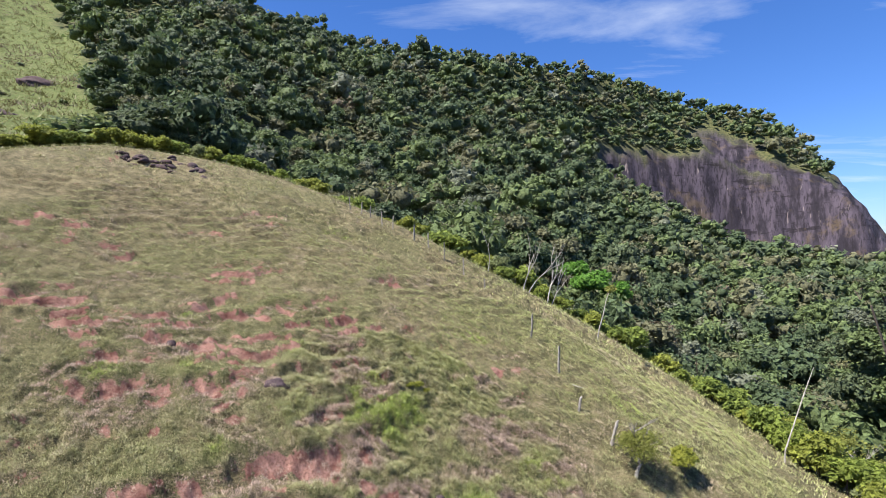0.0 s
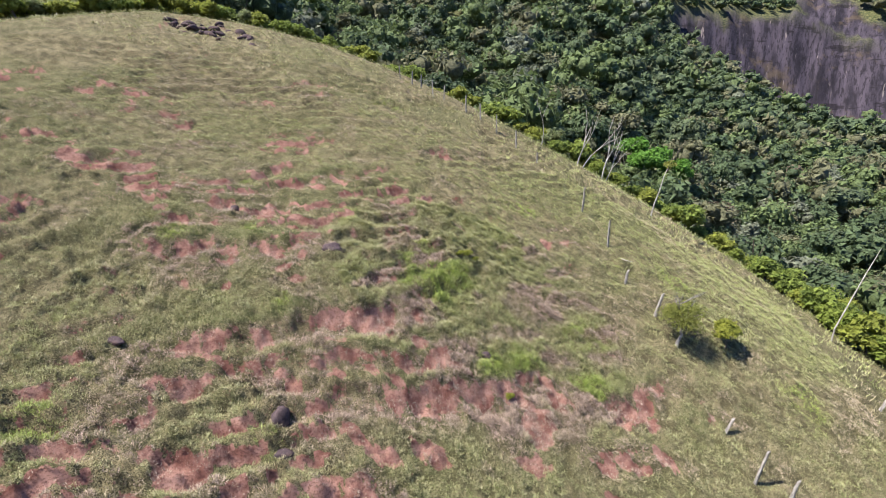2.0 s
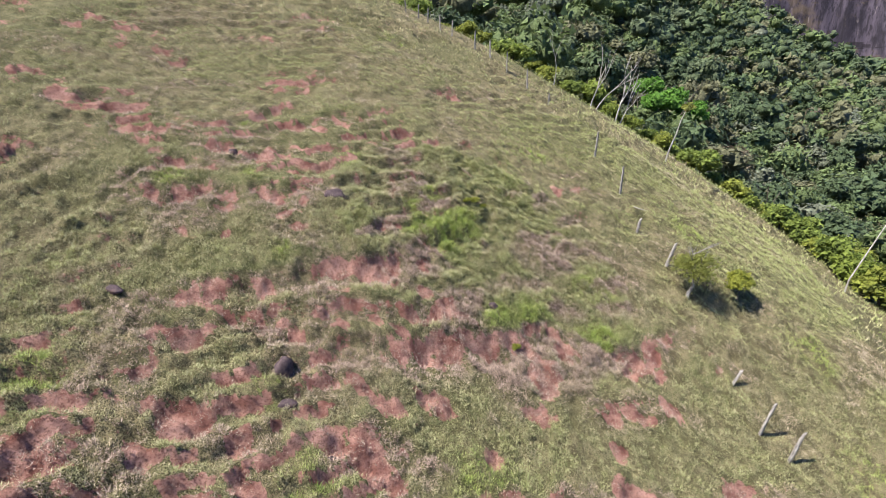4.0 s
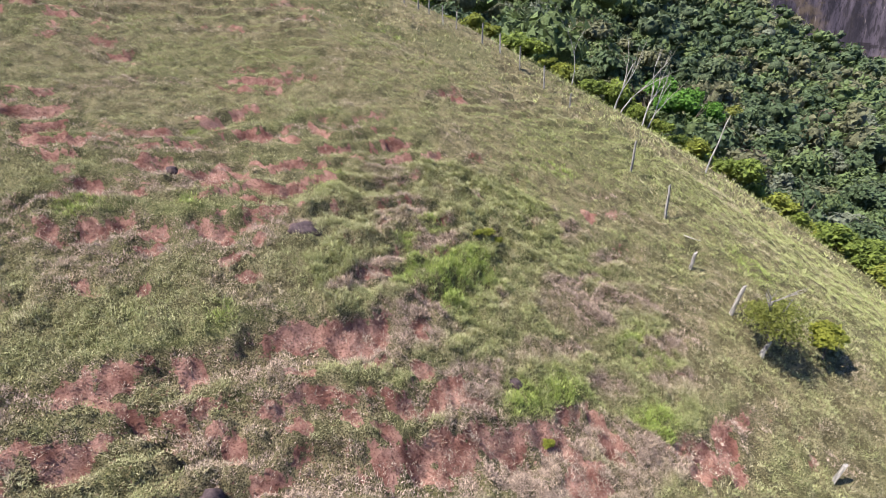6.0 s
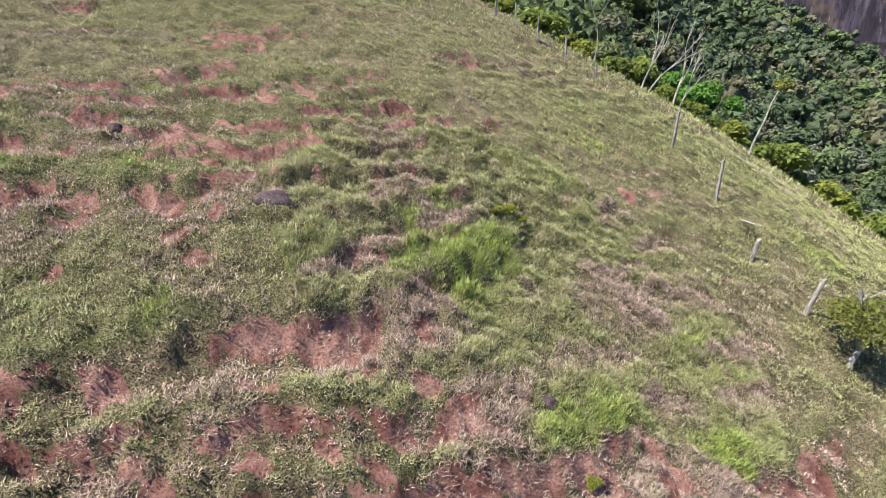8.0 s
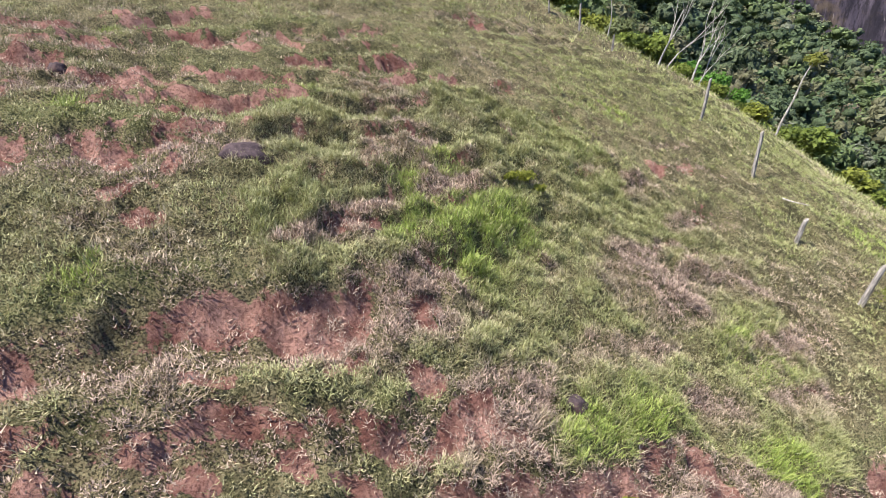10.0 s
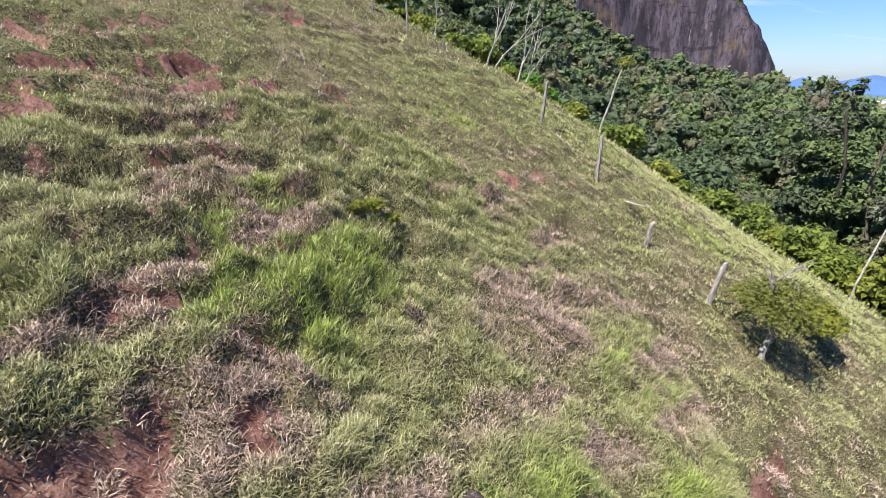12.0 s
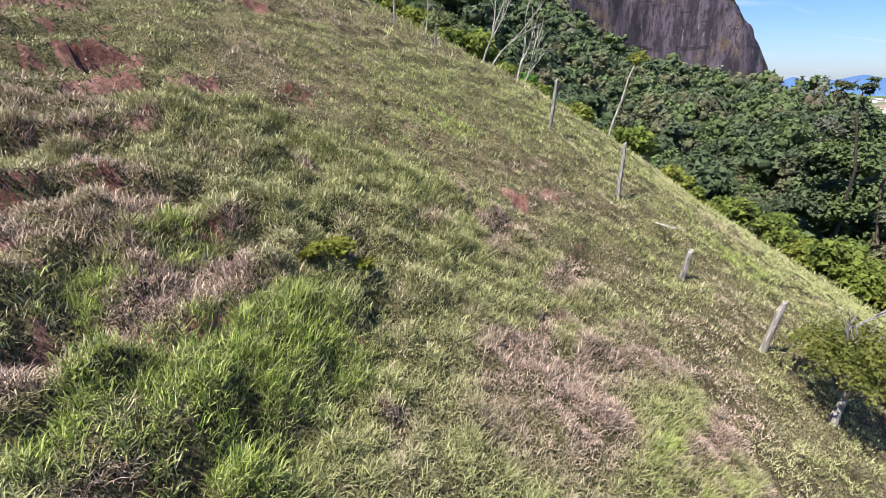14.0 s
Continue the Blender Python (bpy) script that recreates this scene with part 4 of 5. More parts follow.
def build_tree(rnd, rng, kind, label, wide, tall, trunk_high, lobes, leaves, size, mat, category="tree", flat=0.75, core=0.86, bark=None):
    """A tree or bush at the origin: a trunk that forks, and a leafy crown."""
    root = tagged(new(kind), label, category)
    bm = bmesh.new()
    limbs(bm, rnd, Vector((0, 0, -0.5)), Vector((rnd.uniform(-0.2, 0.2), rnd.uniform(-0.2, 0.2), 1)), trunk_high + tall * 0.45, 0.03 + 0.022 * tall, 1)
    part("trunk", bm, bark or MAT_BARK, root)
    v, f, l = crown_arrays(rng, wide, tall, lobes, leaves, size, 1, flat, core)
    v[:, 2] += trunk_high
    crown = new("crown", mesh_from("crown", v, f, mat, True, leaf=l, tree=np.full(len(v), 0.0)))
    crown.parent = root
    return root


def build_edge():
    """Trees and bushes where the pasture meets the wood."""
    rnd, rng = random.Random(5), np.random.default_rng(33)
    bushes = [build_tree(rnd, rng, "bush", "leafy yellow-green bush at the edge of the pasture", 1.5, 2.0, 0.2, 8, 1050, 0.23, MAT_EDGE, "bush", core=0.66) for _ in range(4)]
    trees = [build_tree(rnd, rng, "forest_tree", "broad-leaved green tree in the wood below the pasture", 2.7, 3.8 + 0.6 * k, 1.8 + 0.5 * k, 10, 1200, 0.33, (MAT_EDGE, MAT_WOODS)[k % 2], core=0.66) for k in range(6)]
    spots = []
    for az in np.arange(-52, 58, 0.12):
        for _ in range(5):
            a = az + rng.uniform(-0.05, 0.05)
            off = 0.8 + 28 * rng.random() ** 1.2
            r = float(np.interp(a, EDGE_AZ, EDGE_R)) + off + 1.1
            x, y = r * math.sin(radians(a)), r * math.cos(radians(a))
            gap = 1.2 if off < 4.5 else 2.1 if off < 10 else 2.7
            if all((x - p) ** 2 + (y - q) ** 2 > (gap if off < 4.5 else max(gap, g)) ** 2 for p, q, g, _ in spots):
                spots.append((x, y, gap, off))
    used = set()
    ground = heights([p[0] for p in spots], [p[1] for p in spots])
    for (x, y, gap, off), low in zip(spots, ground):
        far_left = math.degrees(math.atan2(x, y)) < -32
        small = off < 11 or (off < 15.5 and rnd.random() < 0.5) or far_left
        ob = rnd.choice(bushes if small else trees[0::2] if off < 20 else trees)
        s = rnd.uniform(0.65, 1.3) if small else rnd.uniform(0.7, 1.1) * min(1.0, 0.45 + off * 0.019)
        m = pose(x, y, float(low) - 0.15, 0, 0, rnd.uniform(0, 360))
        if ob.name in used:
            made = copy_thing(ob, m)
        else:
            used.add(ob.name)
            made = ob
            made.matrix_basis = m
        made.scale = (s, s, s * rnd.uniform(0.85, 1.15))
        tagged(made, group="bushes at the edge" if small else "trees at the edge")


build_edge()


# ---- things on the slope ----
def on_land(x, y, sink=0.0, rx=0, ry=0, rz=0):
    return pose(x, y, height(x, y) - sink, rx, ry, rz)


def build_post(rnd, high, wide):
    """A split wooden fence post, tapered and cracked, cut aslant at the top."""
    bm = bmesh.new()
    sides, rings = 7, []
    shape = [rnd.uniform(0.72, 1.25) for _ in range(sides)]
    for k in range(6):
        z = -0.35 + (high + 0.35) * k / 5
        r = wide * (1 - 0.04 * k)
        bend = Vector((rnd.uniform(-1, 1), rnd.uniform(-1, 1), 0)) * 0.012
        ring = []
        for j in range(sides):
            a = 2 * math.pi * j / sides
            top = 0.05 * math.cos(a) if k == 5 else 0.0
            ring.append(bm.verts.new(Vector((math.cos(a), math.sin(a), 0)) * r * shape[j] * rnd.uniform(0.9, 1.1) + bend + Vector((0, 0, z + top))))
        rings.append(ring)
    for low, up in zip(rings, rings[1:]):
        for j in range(sides):
            bm.faces.new((low[j], low[(j + 1) % sides], up[(j + 1) % sides], up[j]))
    bm.faces.new(rings[-1])
    bm.faces.new(rings[0][::-1])
    me = bpy.data.meshes.new("fence_post")
    bm.to_mesh(me)
    bm.free()
    me.materials.append(MAT_POST)
    return new("fence_post", me)


def build_posts():
    rnd = random.Random(12)
    spots = (
        (3.43, 32.05, 1.45, 4, 0.075), (4.63, 29.6, 1.41, 3, 0.070), (6.39, 25.6, 1.19, 17, 0.079), (8.97, 19.51, 1.41, 17, 0.075), (9.89, 18.93, 1.32, 14, 0.075),
        (0.84, 39.32, 0.88, 2, 0.053), (-0.71, 41.06, 1.36, 0, 0.066), (-2.32, 43.45, 1.32, 1, 0.066), (-3.75, 45.08, 1.28, 0, 0.066), (-5.22, 47.1, 1.32, 2, 0.066),
        (-7.27, 48.04, 1.32, 3, 0.062), (-8.24, 48.05, 1.23, -2, 0.062), (-9.53, 49.06, 1.23, 3, 0.062), (-10.41, 49.48, 1.14, 2, 0.062), (-11.57, 49.69, 1.23, -3, 0.062),
    )
    for x, y, high, tilt, wide in spots:
        ob = build_post(rnd, high, wide)
        ob.matrix_basis = on_land(x, y, 0, rnd.uniform(-4, 4), tilt, 7)
        tagged(ob, "leaning weathered grey wooden post" if tilt > 9 else "upright weathered grey wooden fence post", "fence post", "fence posts along the pasture")
    for x, y, high, tilt in ((5.21, 27.13, 0.66, 8), (8.39, 21.11, 0.62, 24), (16.72, 25.52, 0.70, 30)):
        ob = build_post(rnd, high, 0.075)
        ob.matrix_basis = on_land(x, y, 0, 6, tilt, 30)
        tagged(ob, "broken, splintered stump of a grey fence post", "fence post", "broken fence posts")


build_posts()


def rock_mesh(rnd, name, sx, sy, sz, level=3, seed=0.0):
    bm = bmesh.new()
    bmesh.ops.create_icosphere(bm, subdivisions=level, radius=1.0)
    for v in bm.verts:
        p = v.co.copy()
        d = noise.fractal(p * 1.3 + Vector((seed, seed * 2, 0)), 1.0, 2.0, 4)
        c = noise.cell(p * 1.7 + Vector((seed, 0, 0)))
        v.co = p * (1 + 0.26 * d + 0.04 * c)
        v.co.x *= sx
        v.co.y *= sy
        v.co.z *= sz
    for f in bm.faces:
        f.smooth = True
    me = bpy.data.meshes.new(name)
    bm.to_mesh(me)
    bm.free()
    me.materials.append(MAT_ROCK)
    return me


def build_rocks():
    rnd = random.Random(8)
    for k, (x, y, sx, sy, sz, tilt, turn, sink, label) in enumerate((
            (-7.15, 13.6, 0.30, 0.34, 0.50, 14, 20, 0.03, "tall dark purple-grey boulder on bare red earth"),
            (-7.63, 20.3, 0.55, 0.40, 0.22, 26, 35, 0.06, "flat dark purple-grey boulder in the grass"),
            (-12.5, 21.2, 0.21, 0.18, 0.17, 0, 10, 0.0, "small dark round stone in the pasture"),
            (-1.35, 19.05, 0.26, 0.19, 0.15, 0, 0, 0.0, "small brown stone on the grassy slope"),
            (-6.75, 12.85, 0.28, 0.2, 0.16, 0, 40, 0.0, "low brown stone below the bank"),
            (-12.65, 13.8, 0.3, 0.18, 0.1, 10, 0, 0.0, "flat grey stone half sunk in the grass"),
            (-5.3, 12.25, 0.17, 0.15, 0.15, 0, 60, 0.0, "small grey stone beside an open scar of red earth"),
            (-5.2, 20.05, 0.2, 0.16, 0.1, 10, 20, 0.03, "dark red stone sunk in bare earth"))):
        ob = new("boulder", rock_mesh(rnd, "boulder", sx, sy, sz, 4 if sx > 0.4 else 3, 3.7 * k))
        ob.matrix_basis = on_land(x, y, sink, tilt, 12, turn)
        tagged(ob, label, "rock")
    shapes = [rock_mesh(rnd, "crest_rock", 0.75, 0.5, 0.32, 2, 11.0 + k) for k in range(4)]
    for k in range(46):
        az, r = radians(rnd.uniform(-34.9, -27.4)), 0
        r = rnd.gauss(54.6, 1.5) - 0.25 * (math.degrees(az) + 34)
        x, y = r * math.sin(az), r * math.cos(az)
        ob = new("crest_rock", shapes[k % 4])
        ob.matrix_basis = on_land(x, y, 0.05, rnd.uniform(-25, 25), rnd.uniform(-25, 25), rnd.uniform(0, 360))
        s = rnd.uniform(0.3, 0.9)
        ob.scale = (s, s, s)
        tagged(ob, "broken dark slab of rock on the crest of the pasture", "rock", "rocks on the crest")
    for az, r, sx, sy, label in ((-40.2, 195, 6.8, 4.0, "large dark bare rock slab high on the grassy slope"), (-43.4, 143.5, 6.0, 3.6, "broad dark rock outcrop on the grassy slope"),
                                 (-37.3, 191, 2.8, 1.6, "small dark outcrop on the grassy slope")):
        x, y = r * math.sin(radians(az)), r * math.cos(radians(az))
        ob = new("rock_outcrop", rock_mesh(rnd, "rock_outcrop", sx, sy, 2.0, 4, r * 0.1))
        ob.matrix_basis = on_land(x, y, 1.0, 30, 8, -az + 15)
        tagged(ob, label, "rock")


build_rocks()


def leaf_part(root, rng, name, wide, tall, lobes, leaves, size, mat, at, core=0.0, flat=0.75):
    v, f, l = crown_arrays(rng, wide, tall, lobes, leaves, size, 1, flat, core)
    ob = new(name, mesh_from(name, v + np.array(at), f, mat, True, leaf=l, tree=np.full(len(v), 0.0)))
    ob.parent = root
    return ob


def build_shrubs():
    rnd, rng = random.Random(4), np.random.default_rng(9)
    # the crooked shrub beside the fence
    root = tagged(new("shrub"), "crooked yellow-green shrub with a pale twisted trunk", "shrub")
    bm = bmesh.new()
    pts = [Vector(p) for p in ((0, 0, -0.3), (0.06, 0.02, 0.15), (0.26, 0.1, 0.5), (0.14, 0.2, 0.95), (0.28, 0.28, 1.4), (0.2, 0.4, 1.9))]
    tube(bm, pts, [0.10, 0.085, 0.07, 0.06, 0.045, 0.02], 7)
    for k in (2, 3, 3, 4, 4, 5):
        limbs(bm, rnd, pts[k].copy(), Vector((rnd.uniform(-0.8, 1), rnd.uniform(-0.6, 1), rnd.uniform(0.4, 1))), 0.85, 0.035, 1)
    part("trunk", bm, MAT_POST, root, "pale grey crooked trunk")
    leaf_part(root, rng, "crown", 1.28, 1.6, 17, 3400, 0.085, MAT_SHRUB, (0.25, 0.3, 0.5), core=0.0, flat=0.7)
    root.matrix_basis = on_land(7.06, 24.23)
    # a rounder bush behind it, and small weeds
    root = tagged(new("bush"), "small round yellow-green bush on the slope", "bush")
    bm = bmesh.new()
    limbs(bm, rnd, Vector((0, 0, -0.2)), Vector((0.1, 0.1, 1)), 0.9, 0.04, 2)
    part("trunk", bm, MAT_BARK, root)
    leaf_part(root, rng, "crown", 0.85, 1.5, 6, 1300, 0.13, MAT_YELLOW, (0, 0, 0.15), core=0.6)
    root.matrix_basis = on_land(9.5, 25.15)
    for x, y, wide, tall, label in ((-2.54, 23.46, 0.34, 0.42, "low yellow-green weed on the lip of the bank"), (-2.1, 23.5, 0.2, 0.3, "low yellow-green weed on the lip of the bank"),
                                    (-2.85, 23.2, 0.22, 0.26, "low yellow-green weed on the lip of the bank"), (-0.35, 18.2, 0.2, 0.3, "small green weed at the foot of the bank")):
        root = tagged(new("weed"), label, "weed")
        bm = bmesh.new()
        for _ in range(4):
            limbs(bm, rnd, Vector((rnd.uniform(-0.1, 0.1), rnd.uniform(-0.1, 0.1), -0.1)), Vector((rnd.uniform(-0.5, 0.5), rnd.uniform(-0.5, 0.5), 1)), tall * 0.8, 0.012, 0)
        part("stem", bm, MAT_BARK, root)
        leaf_part(root, rng, "foliage", wide, tall, 6, 800, 0.05, MAT_YELLOW, (0, 0, 0.05))
        root.matrix_basis = on_land(x, y)


build_shrubs()


def build_bare_trees():
    """Pale, nearly leafless trees and leaning poles at the edge of the wood."""
    rnd, rng = random.Random(31), np.random.default_rng(32)
    for x, y, high, wx, wy, thick, label in (
            (4.24, 46.44, 3.7, 0.45, 0.1, 0.07, "thin pale bare tree leaning over the fence"), (4.67, 46.86, 3.2, 0.6, 0.0, 0.06, "thin pale bare tree leaning over the fence"),
            (6.42, 47.26, 3.5, 0.4, 0.1, 0.08, "thin pale bare tree leaning at the wood's edge"), (6.74, 47.55, 3.0, 0.55, -0.1, 0.06, "thin pale bare tree leaning at the wood's edge"),
            (1.31, 48.07, 2.5, 0.3, 0.1, 0.05, "thin grey bare sapling at the wood's edge")):
        root = tagged(new("bare_tree"), label, "tree", "bare trees at the edge")
        bm = bmesh.new()
        limbs(bm, rnd, Vector((0, 0, -0.4)), Vector((wx, wy, 1)), high, thick, 2, spread=0.45)
        part("trunk", bm, MAT_PALE, root)
        root.matrix_basis = on_land(x, y)
    for az, r, high, lift in ((28.1, 53.3, 3.9, 2.5), (33.7, 50.3, 3.2, 2.3), (35.4, 54.5, 3.4, 2.3), (20.4, 70.9, 4.2, 4.0), (32.2, 69, 4.2, 3.2), (-7.6, 63, 4.7, 0.6), (-16.9, 70.6, 4.7, 1.4), (38.0, 47.5, 3.4, 1.8), (41.6, 50.4, 3.4, 1.8)):
        root = tagged(new("bare_tree"), "pale grey tree with spreading, nearly leafless branches", "tree", "bare trees in the wood")
        bm = bmesh.new()
        lift += 1.6
        limbs(bm, rnd, Vector((0, 0, -0.3)), Vector((0.1, 0, 1)), lift + high * 0.4, 0.10, 0)
        for _ in range(4):
            limbs(bm, rnd, Vector((0.05, 0, lift * 0.9)), Vector((rnd.uniform(-1, 1), rnd.uniform(-1, 1), 0.9)), high * 0.55, 0.07, 2, spread=0.8)
        part("trunk", bm, MAT_PALE, root)
        leaf_part(root, rng, "crown", 2.1, 2.1, 8, 260, 0.24, MAT_SHRUB, (0, 0, lift + high * 0.25))
        x, y = r * math.sin(radians(az)), r * math.cos(radians(az))
        root.matrix_basis = on_land(x, y)
    # slender tree with a tuft of leaves
    root = tagged(new("slender_tree"), "slender pale leaning tree with a tuft of leaves on top", "tree")
    bm = bmesh.new()
    tube(bm, [Vector(p) for p in ((0, 0, -0.3), (0.25, 0, 0.9), (0.6, 0, 2.0), (0.85, 0.05, 3.0), (1.2, 0.05, 3.9))], [0.065, 0.055, 0.045, 0.035, 0.015], 7)
    part("trunk", bm, MAT_PALE, root)
    leaf_part(root, rng, "crown", 0.65, 0.8, 4, 130, 0.22, MAT_SHRUB, (1.15, 0, 3.4))
    root.matrix_basis = on_land(9.14, 40.47)
    # long leaning dead pole
    bm = bmesh.new()
    tube(bm, [Vector(p) for p in ((0, 0, -0.3), (0.15, 0.05, 0.7), (0.8, 0.2, 2.2), (1.6, 0.4, 4.0), (2.3, 0.6, 5.4))], [0.05, 0.045, 0.04, 0.032, 0.016], 7)
    me = bpy.data.meshes.new("dead_pole")
    bm.to_mesh(me)
    bm.free()
    me.materials.append(MAT_PALE)
    ob = tagged(new("dead_pole", me), "long bleached dead trunk leaning out over the bushes", "dead trunk")
    ob.matrix_basis = on_land(17.88, 32.24)
    # fallen stick
    bm = bmesh.new()
    tube(bm, [Vector(p) for p in ((0, 0, 0.1), (0.22, -0.3, 0.06), (0.5, -0.62, 0.05))], [0.025, 0.022, 0.012], 6)
    me = bpy.data.meshes.new("stick")
    bm.to_mesh(me)
    bm.free()
    me.materials.append(MAT_PALE)
    ob = tagged(new("stick", me), "bleached fallen stick lying in the grass", "stick")
    ob.matrix_basis = on_land(5.21, 28.59)


build_bare_trees()


def build_tall_trees():
    rnd, rng = random.Random(77), np.random.default_rng(78)
    for x, y, top, wide, deep, label in ((47.6, 68.4, 16.8, 0.95, 1.5, "tall dark tree with a sparse crown on a forked trunk"), (49.4, 66.8, 17.7, 0.9, 3.8, "tall dark tree with a ragged narrow crown above the wood"), (52.5, 60.4, 13.2, 2.3, 2.3, "dark broad tree in the wood")):
        high = top - height(x, y)
        root = tagged(new("tall_tree"), label, "tree", "tall trees above the wood")
        bm = bmesh.new()
        limbs(bm, rnd, Vector((0, 0, -0.5)), Vector((0.02, 0, 1)), high - deep * 0.7, 0.26, 0)
        for _ in range(5):
            limbs(bm, rnd, Vector((0.1, 0, high - deep - rnd.uniform(0, 1.5))), Vector((rnd.uniform(-0.7, 0.7), rnd.uniform(-0.7, 0.7), 0.9)), 1.3, 0.10, 1, spread=0.6)
        part("trunk", bm, MAT_BARK, root)
        for k in range(6):
            up = high - deep * rnd.uniform(0.25, 1.25)
            leaf_part(root, rng, "crown", wide * rnd.uniform(0.45, 0.8), wide * rnd.uniform(0.6, 1.0), 5, 170, 0.24, MAT_WOODS, (wide * rnd.uniform(-0.9, 0.9), wide * rnd.uniform(-0.9, 0.9), up - wide * 0.4), core=0.0)
        leaf_part(root, rng, "lower_foliage", 2.0, 3.5, 9, 1300, 0.4, MAT_WOODS, (0.4, 0, high - 7.0), core=0.6)
        leaf_part(root, rng, "lower_foliage", 3.9, 6.2, 12, 2200, 0.5, MAT_WOODS, (0, 0, high - 12.5), core=0.65)
        leaf_part(root, rng, "lower_foliage", 4.3, 6.2, 12, 1800, 0.5, MAT_WOODS, (0, 0, high - 17.0), core=0.7)
        root.matrix_basis = on_land(x, y)
    for az, r, s in ((12.6, 121, 0.78), (14.6, 126, 0.66), (10.8, 129, 0.58)):
        root = build_tree(rnd, rng, "bright_tree", "broad bright green tree standing out of the dark wood", 6.8 * s, 7.5 * s, 9.0, 12, 3000, 0.55, MAT_BRIGHT)
        root.matrix_basis = on_land(r * math.sin(radians(az)), r * math.cos(radians(az)))
        tagged(root, group="bright green trees")


build_tall_trees()


# ---- sea and far shore ----
def build_sea():
    m = Nodes("sea_water", 0.12, 0.5)
    n = m.noise(0.02, 5, 0.6, stretch=(1.0, 3.0, 1.0))
    m.bump(n, 0.15, 1.0)
    mat = m.color(m.mix(m.ramp(n, 0.35, 0.65), (0.06, 0.14, 0.24), (0.10, 0.19, 0.30))).mat
    az = np.radians(np.linspace(22, 75, 40))
    rr, aa = np.meshgrid(np.array([900.0, 1300, 1800, 2500, 3400, 4400, 4950]), az, indexing="ij")
    v = np.stack([rr * np.sin(aa), rr * np.cos(aa), 0 * rr - 65.0], -1).reshape(-1, 3)
    k, n2 = rr.shape
    i = (np.arange(k - 1)[:, None] * n2 + np.arange(n2 - 1)[None, :]).ravel()
    f = np.stack([i, i + 1, i + n2 + 1, i + n2], 1)[:, ::-1]
    tagged(new("water", mesh_from("water", v, f, mat, True)), "calm pale blue bay beyond the mountain", "water", kind="structure")


def build_far_shore():
    """Hills across the bay, and a low island before them; the blue of distance haze is painted into their colour."""
    m = Nodes("far_hills_haze_blue", 1.0, 0.0)
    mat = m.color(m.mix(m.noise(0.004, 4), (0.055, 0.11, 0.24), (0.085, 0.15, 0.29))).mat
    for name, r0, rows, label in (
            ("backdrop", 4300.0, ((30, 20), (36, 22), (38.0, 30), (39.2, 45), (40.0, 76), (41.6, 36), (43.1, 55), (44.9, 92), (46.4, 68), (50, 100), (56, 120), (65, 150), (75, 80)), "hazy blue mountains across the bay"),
            ("backdrop_island", 2800.0, ((39.6, -1), (40.5, 8), (41.5, 20), (42.8, 12), (44.5, 6), (46.5, -1)), "low wooded island in the bay, coloured dark blue for haze")):
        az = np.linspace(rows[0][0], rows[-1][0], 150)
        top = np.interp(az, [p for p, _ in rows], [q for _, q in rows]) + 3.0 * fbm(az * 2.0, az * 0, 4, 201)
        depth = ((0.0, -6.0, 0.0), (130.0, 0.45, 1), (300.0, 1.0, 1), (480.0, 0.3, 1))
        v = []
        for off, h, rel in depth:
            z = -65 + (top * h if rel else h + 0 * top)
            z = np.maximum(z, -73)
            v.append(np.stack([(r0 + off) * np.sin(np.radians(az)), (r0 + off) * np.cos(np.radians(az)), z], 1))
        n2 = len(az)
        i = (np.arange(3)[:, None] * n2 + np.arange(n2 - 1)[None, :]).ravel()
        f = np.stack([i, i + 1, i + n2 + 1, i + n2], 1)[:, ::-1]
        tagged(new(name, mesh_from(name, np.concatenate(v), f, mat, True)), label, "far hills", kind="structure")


build_sea()
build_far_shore()


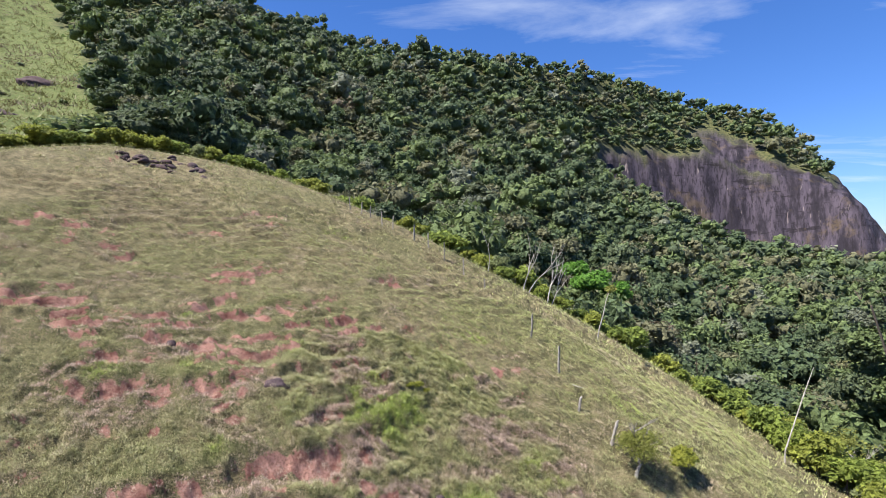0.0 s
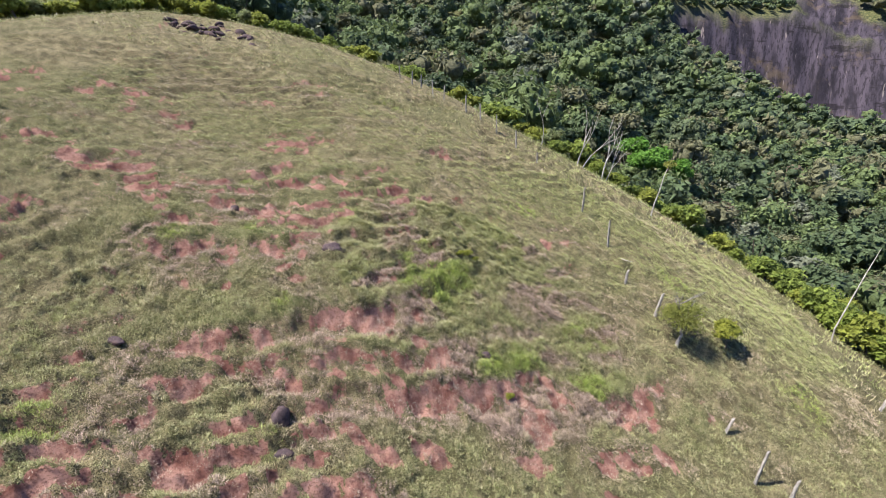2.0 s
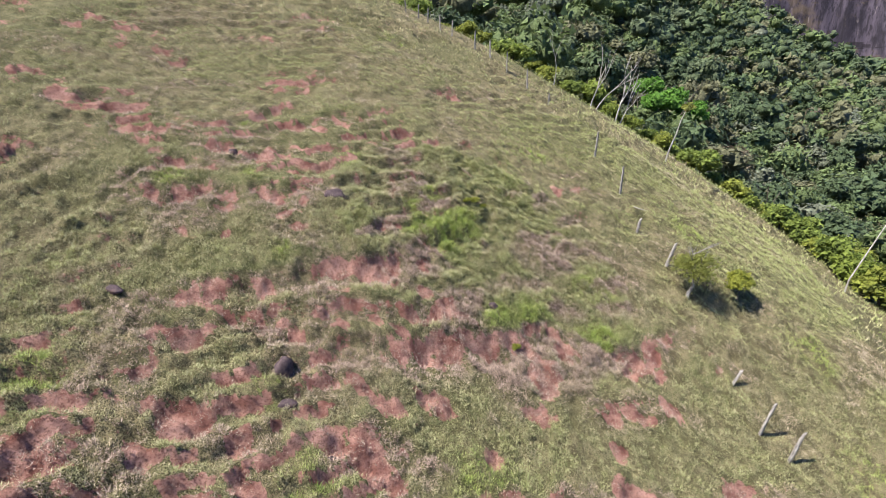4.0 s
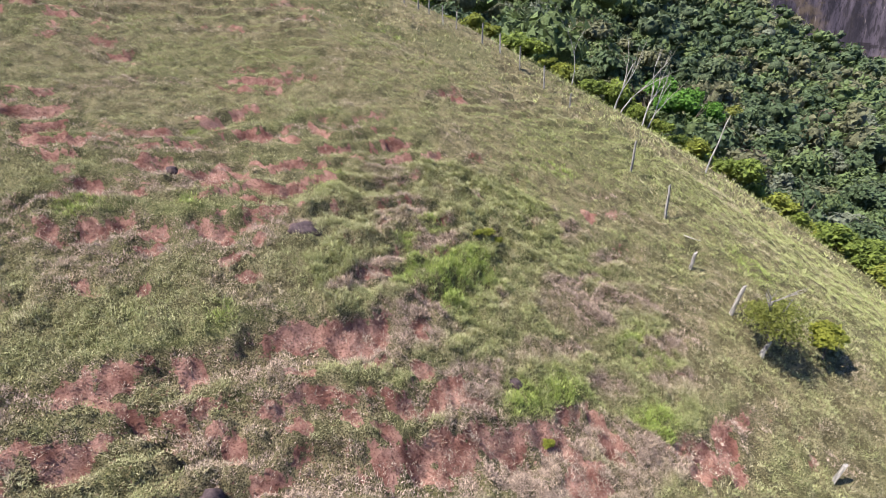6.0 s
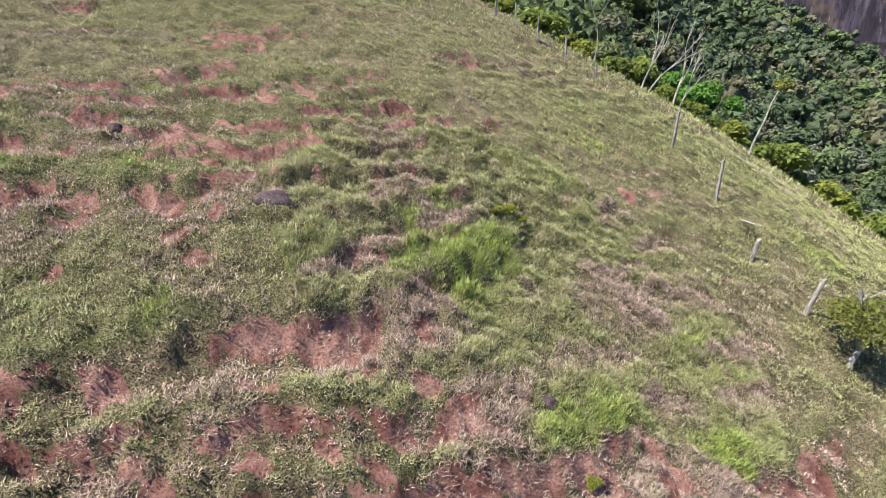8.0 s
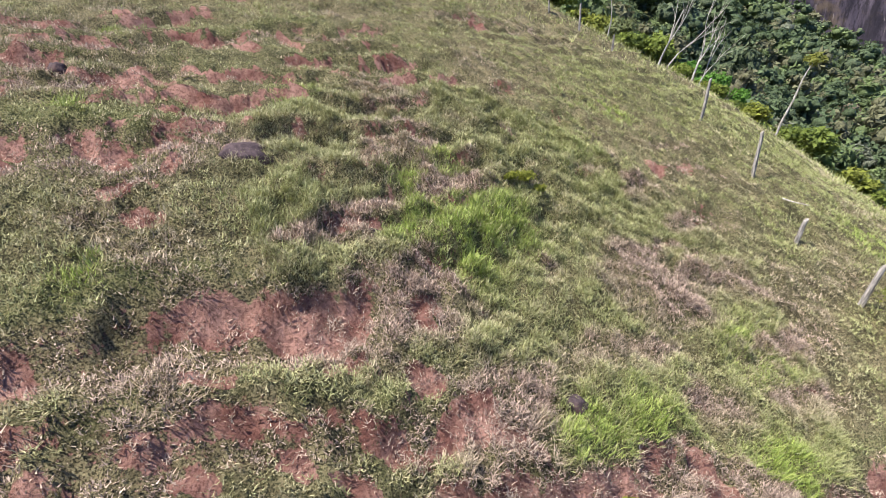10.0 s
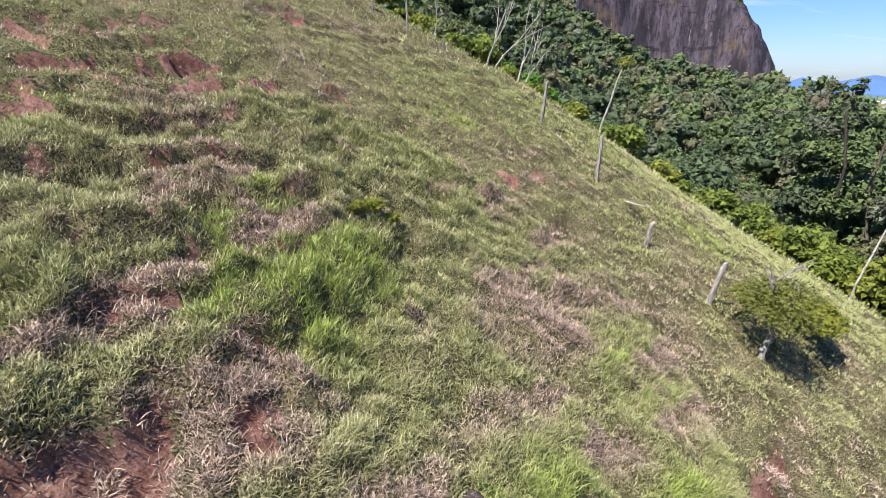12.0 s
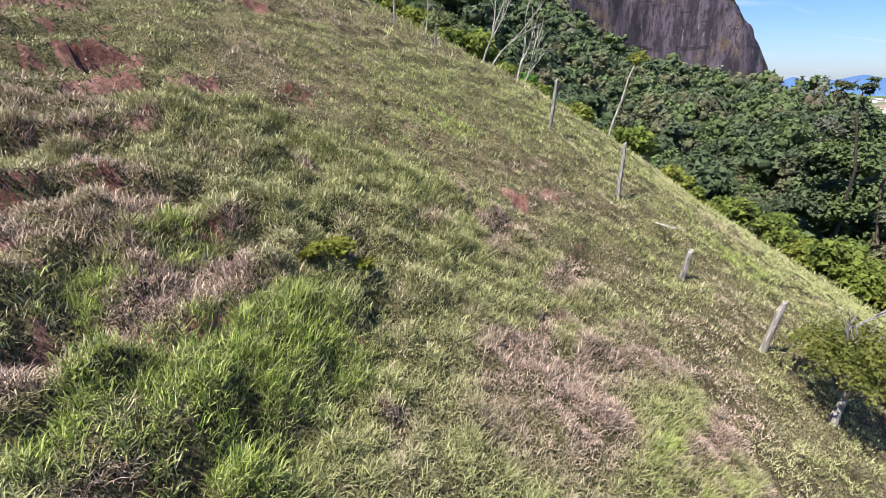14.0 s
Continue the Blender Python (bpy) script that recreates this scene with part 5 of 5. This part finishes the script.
def build_town():
    """A low dry rise beyond the wood with a few pale houses on it."""
    m = Nodes("dry_far_fields", 1.0, 0.0)
    mat = m.color(m.mix(m.ramp(m.noise(0.008, 5), 0.42, 0.58), (0.075, 0.115, 0.055), (0.23, 0.18, 0.15))).mat
    az = np.radians(np.linspace(43.6, 58, 60))
    rr, aa = np.meshgrid(np.linspace(1050, 1900, 14), az, indexing="ij")
    t = (rr - 1050) / 850
    z = -66 + 44 * np.sin(np.pi * t) ** 0.8 * smooth((np.degrees(aa) - 43.6) / 2.2) + 5 * fbm(rr * 0.006, aa * 30, 3, 221)
    k, n2 = rr.shape
    i = (np.arange(k - 1)[:, None] * n2 + np.arange(n2 - 1)[None, :]).ravel()
    f = np.stack([i, i + 1, i + n2 + 1, i + n2], 1)[:, ::-1]
    v = np.stack([rr * np.sin(aa), rr * np.cos(aa), z], -1).reshape(-1, 3)
    tagged(new("backdrop_rise", mesh_from("backdrop_rise", v, f, mat, True)), "low dry brown rise with scrub beyond the wood", "far hills", kind="structure")
    wall = Nodes("white_render", 0.9, 0.2)
    wall_mat = wall.color(wall.mix(wall.noise(0.3, 4), (0.55, 0.53, 0.50), (0.72, 0.70, 0.67))).mat
    tile = Nodes("pale_roofing", 0.8, 0.2)
    tile_mat = tile.color(tile.mix(tile.noise(0.4, 4), (0.42, 0.33, 0.29), (0.60, 0.54, 0.50))).mat
    rnd = random.Random(61)
    for a, r in ((45.4, 1180), (46.0, 1150), (46.4, 1210), (46.8, 1140), (47.2, 1190), (45.8, 1290), (46.6, 1310), (47.4, 1280), (48.0, 1200), (45.1, 1360)):
        j, q = np.abs(np.degrees(az) - a).argmin(), np.abs(rr[:, 0] - r).argmin()
        x, y, low = float(rr[q, j] * np.sin(aa[q, j])), float(rr[q, j] * np.cos(aa[q, j])), float(z[q, j])
        long, deep, high = rnd.uniform(9, 20), rnd.uniform(7, 11), rnd.uniform(3.5, 6.5)
        root = tagged(new("house"), "small pale house with a low roof on the far rise", "house", "houses on the far rise")
        bm = bmesh.new()
        bmesh.ops.create_cube(bm, size=1.0)
        for p in bm.verts:
            p.co = Vector((p.co.x * long, p.co.y * deep, (p.co.z + 0.5) * (high + 4) - 4))
        part("wall", bm, wall_mat, root)
        bm = bmesh.new()
        ends = [[bm.verts.new((sx * (long / 2 + 0.5), p, h)) for p, h in ((-deep / 2 - 0.6, high), (0, high + 2.0), (deep / 2 + 0.6, high))] for sx in (-1, 1)]
        bm.faces.new((ends[0][0], ends[1][0], ends[1][1], ends[0][1]))
        bm.faces.new((ends[0][1], ends[1][1], ends[1][2], ends[0][2]))
        bm.faces.new(ends[0])
        bm.faces.new(ends[1][::-1])
        bm.faces.new((ends[0][2], ends[1][2], ends[1][0], ends[0][0]))
        part("roof", bm, tile_mat, root)
        root.matrix_basis = pose(x, y, low, 0, 0, rnd.uniform(0, 180))


build_town()


def build_slope_bushes():
    """Scattered bushes on the far grassy slope."""
    rnd, rng = random.Random(91), np.random.default_rng(92)
    bush = build_tree(rnd, rng, "slope_bush", "dark green bush on the far grassy slope", 2.4, 3.2, 0.2, 6, 700, 0.5, MAT_WOODS, "bush")
    for k, (az, r) in enumerate(((-43.2, 176), (-42.0, 228), (-39.0, 165), (-36.3, 151), (-33.6, 125), (-40.5, 125), (-37.6, 213), (-35.8, 110), (-32.4, 103))):
        m = on_land(r * math.sin(radians(az)), r * math.cos(radians(az)), 0.2, 0, 0, 40 * k)
        made = copy_thing(bush, m) if k else bush
        made.matrix_basis = m
        made.scale = (0.45 + 0.07 * (k % 5),) * 3
        tagged(made, group="bushes on the far slope")


build_slope_bushes()
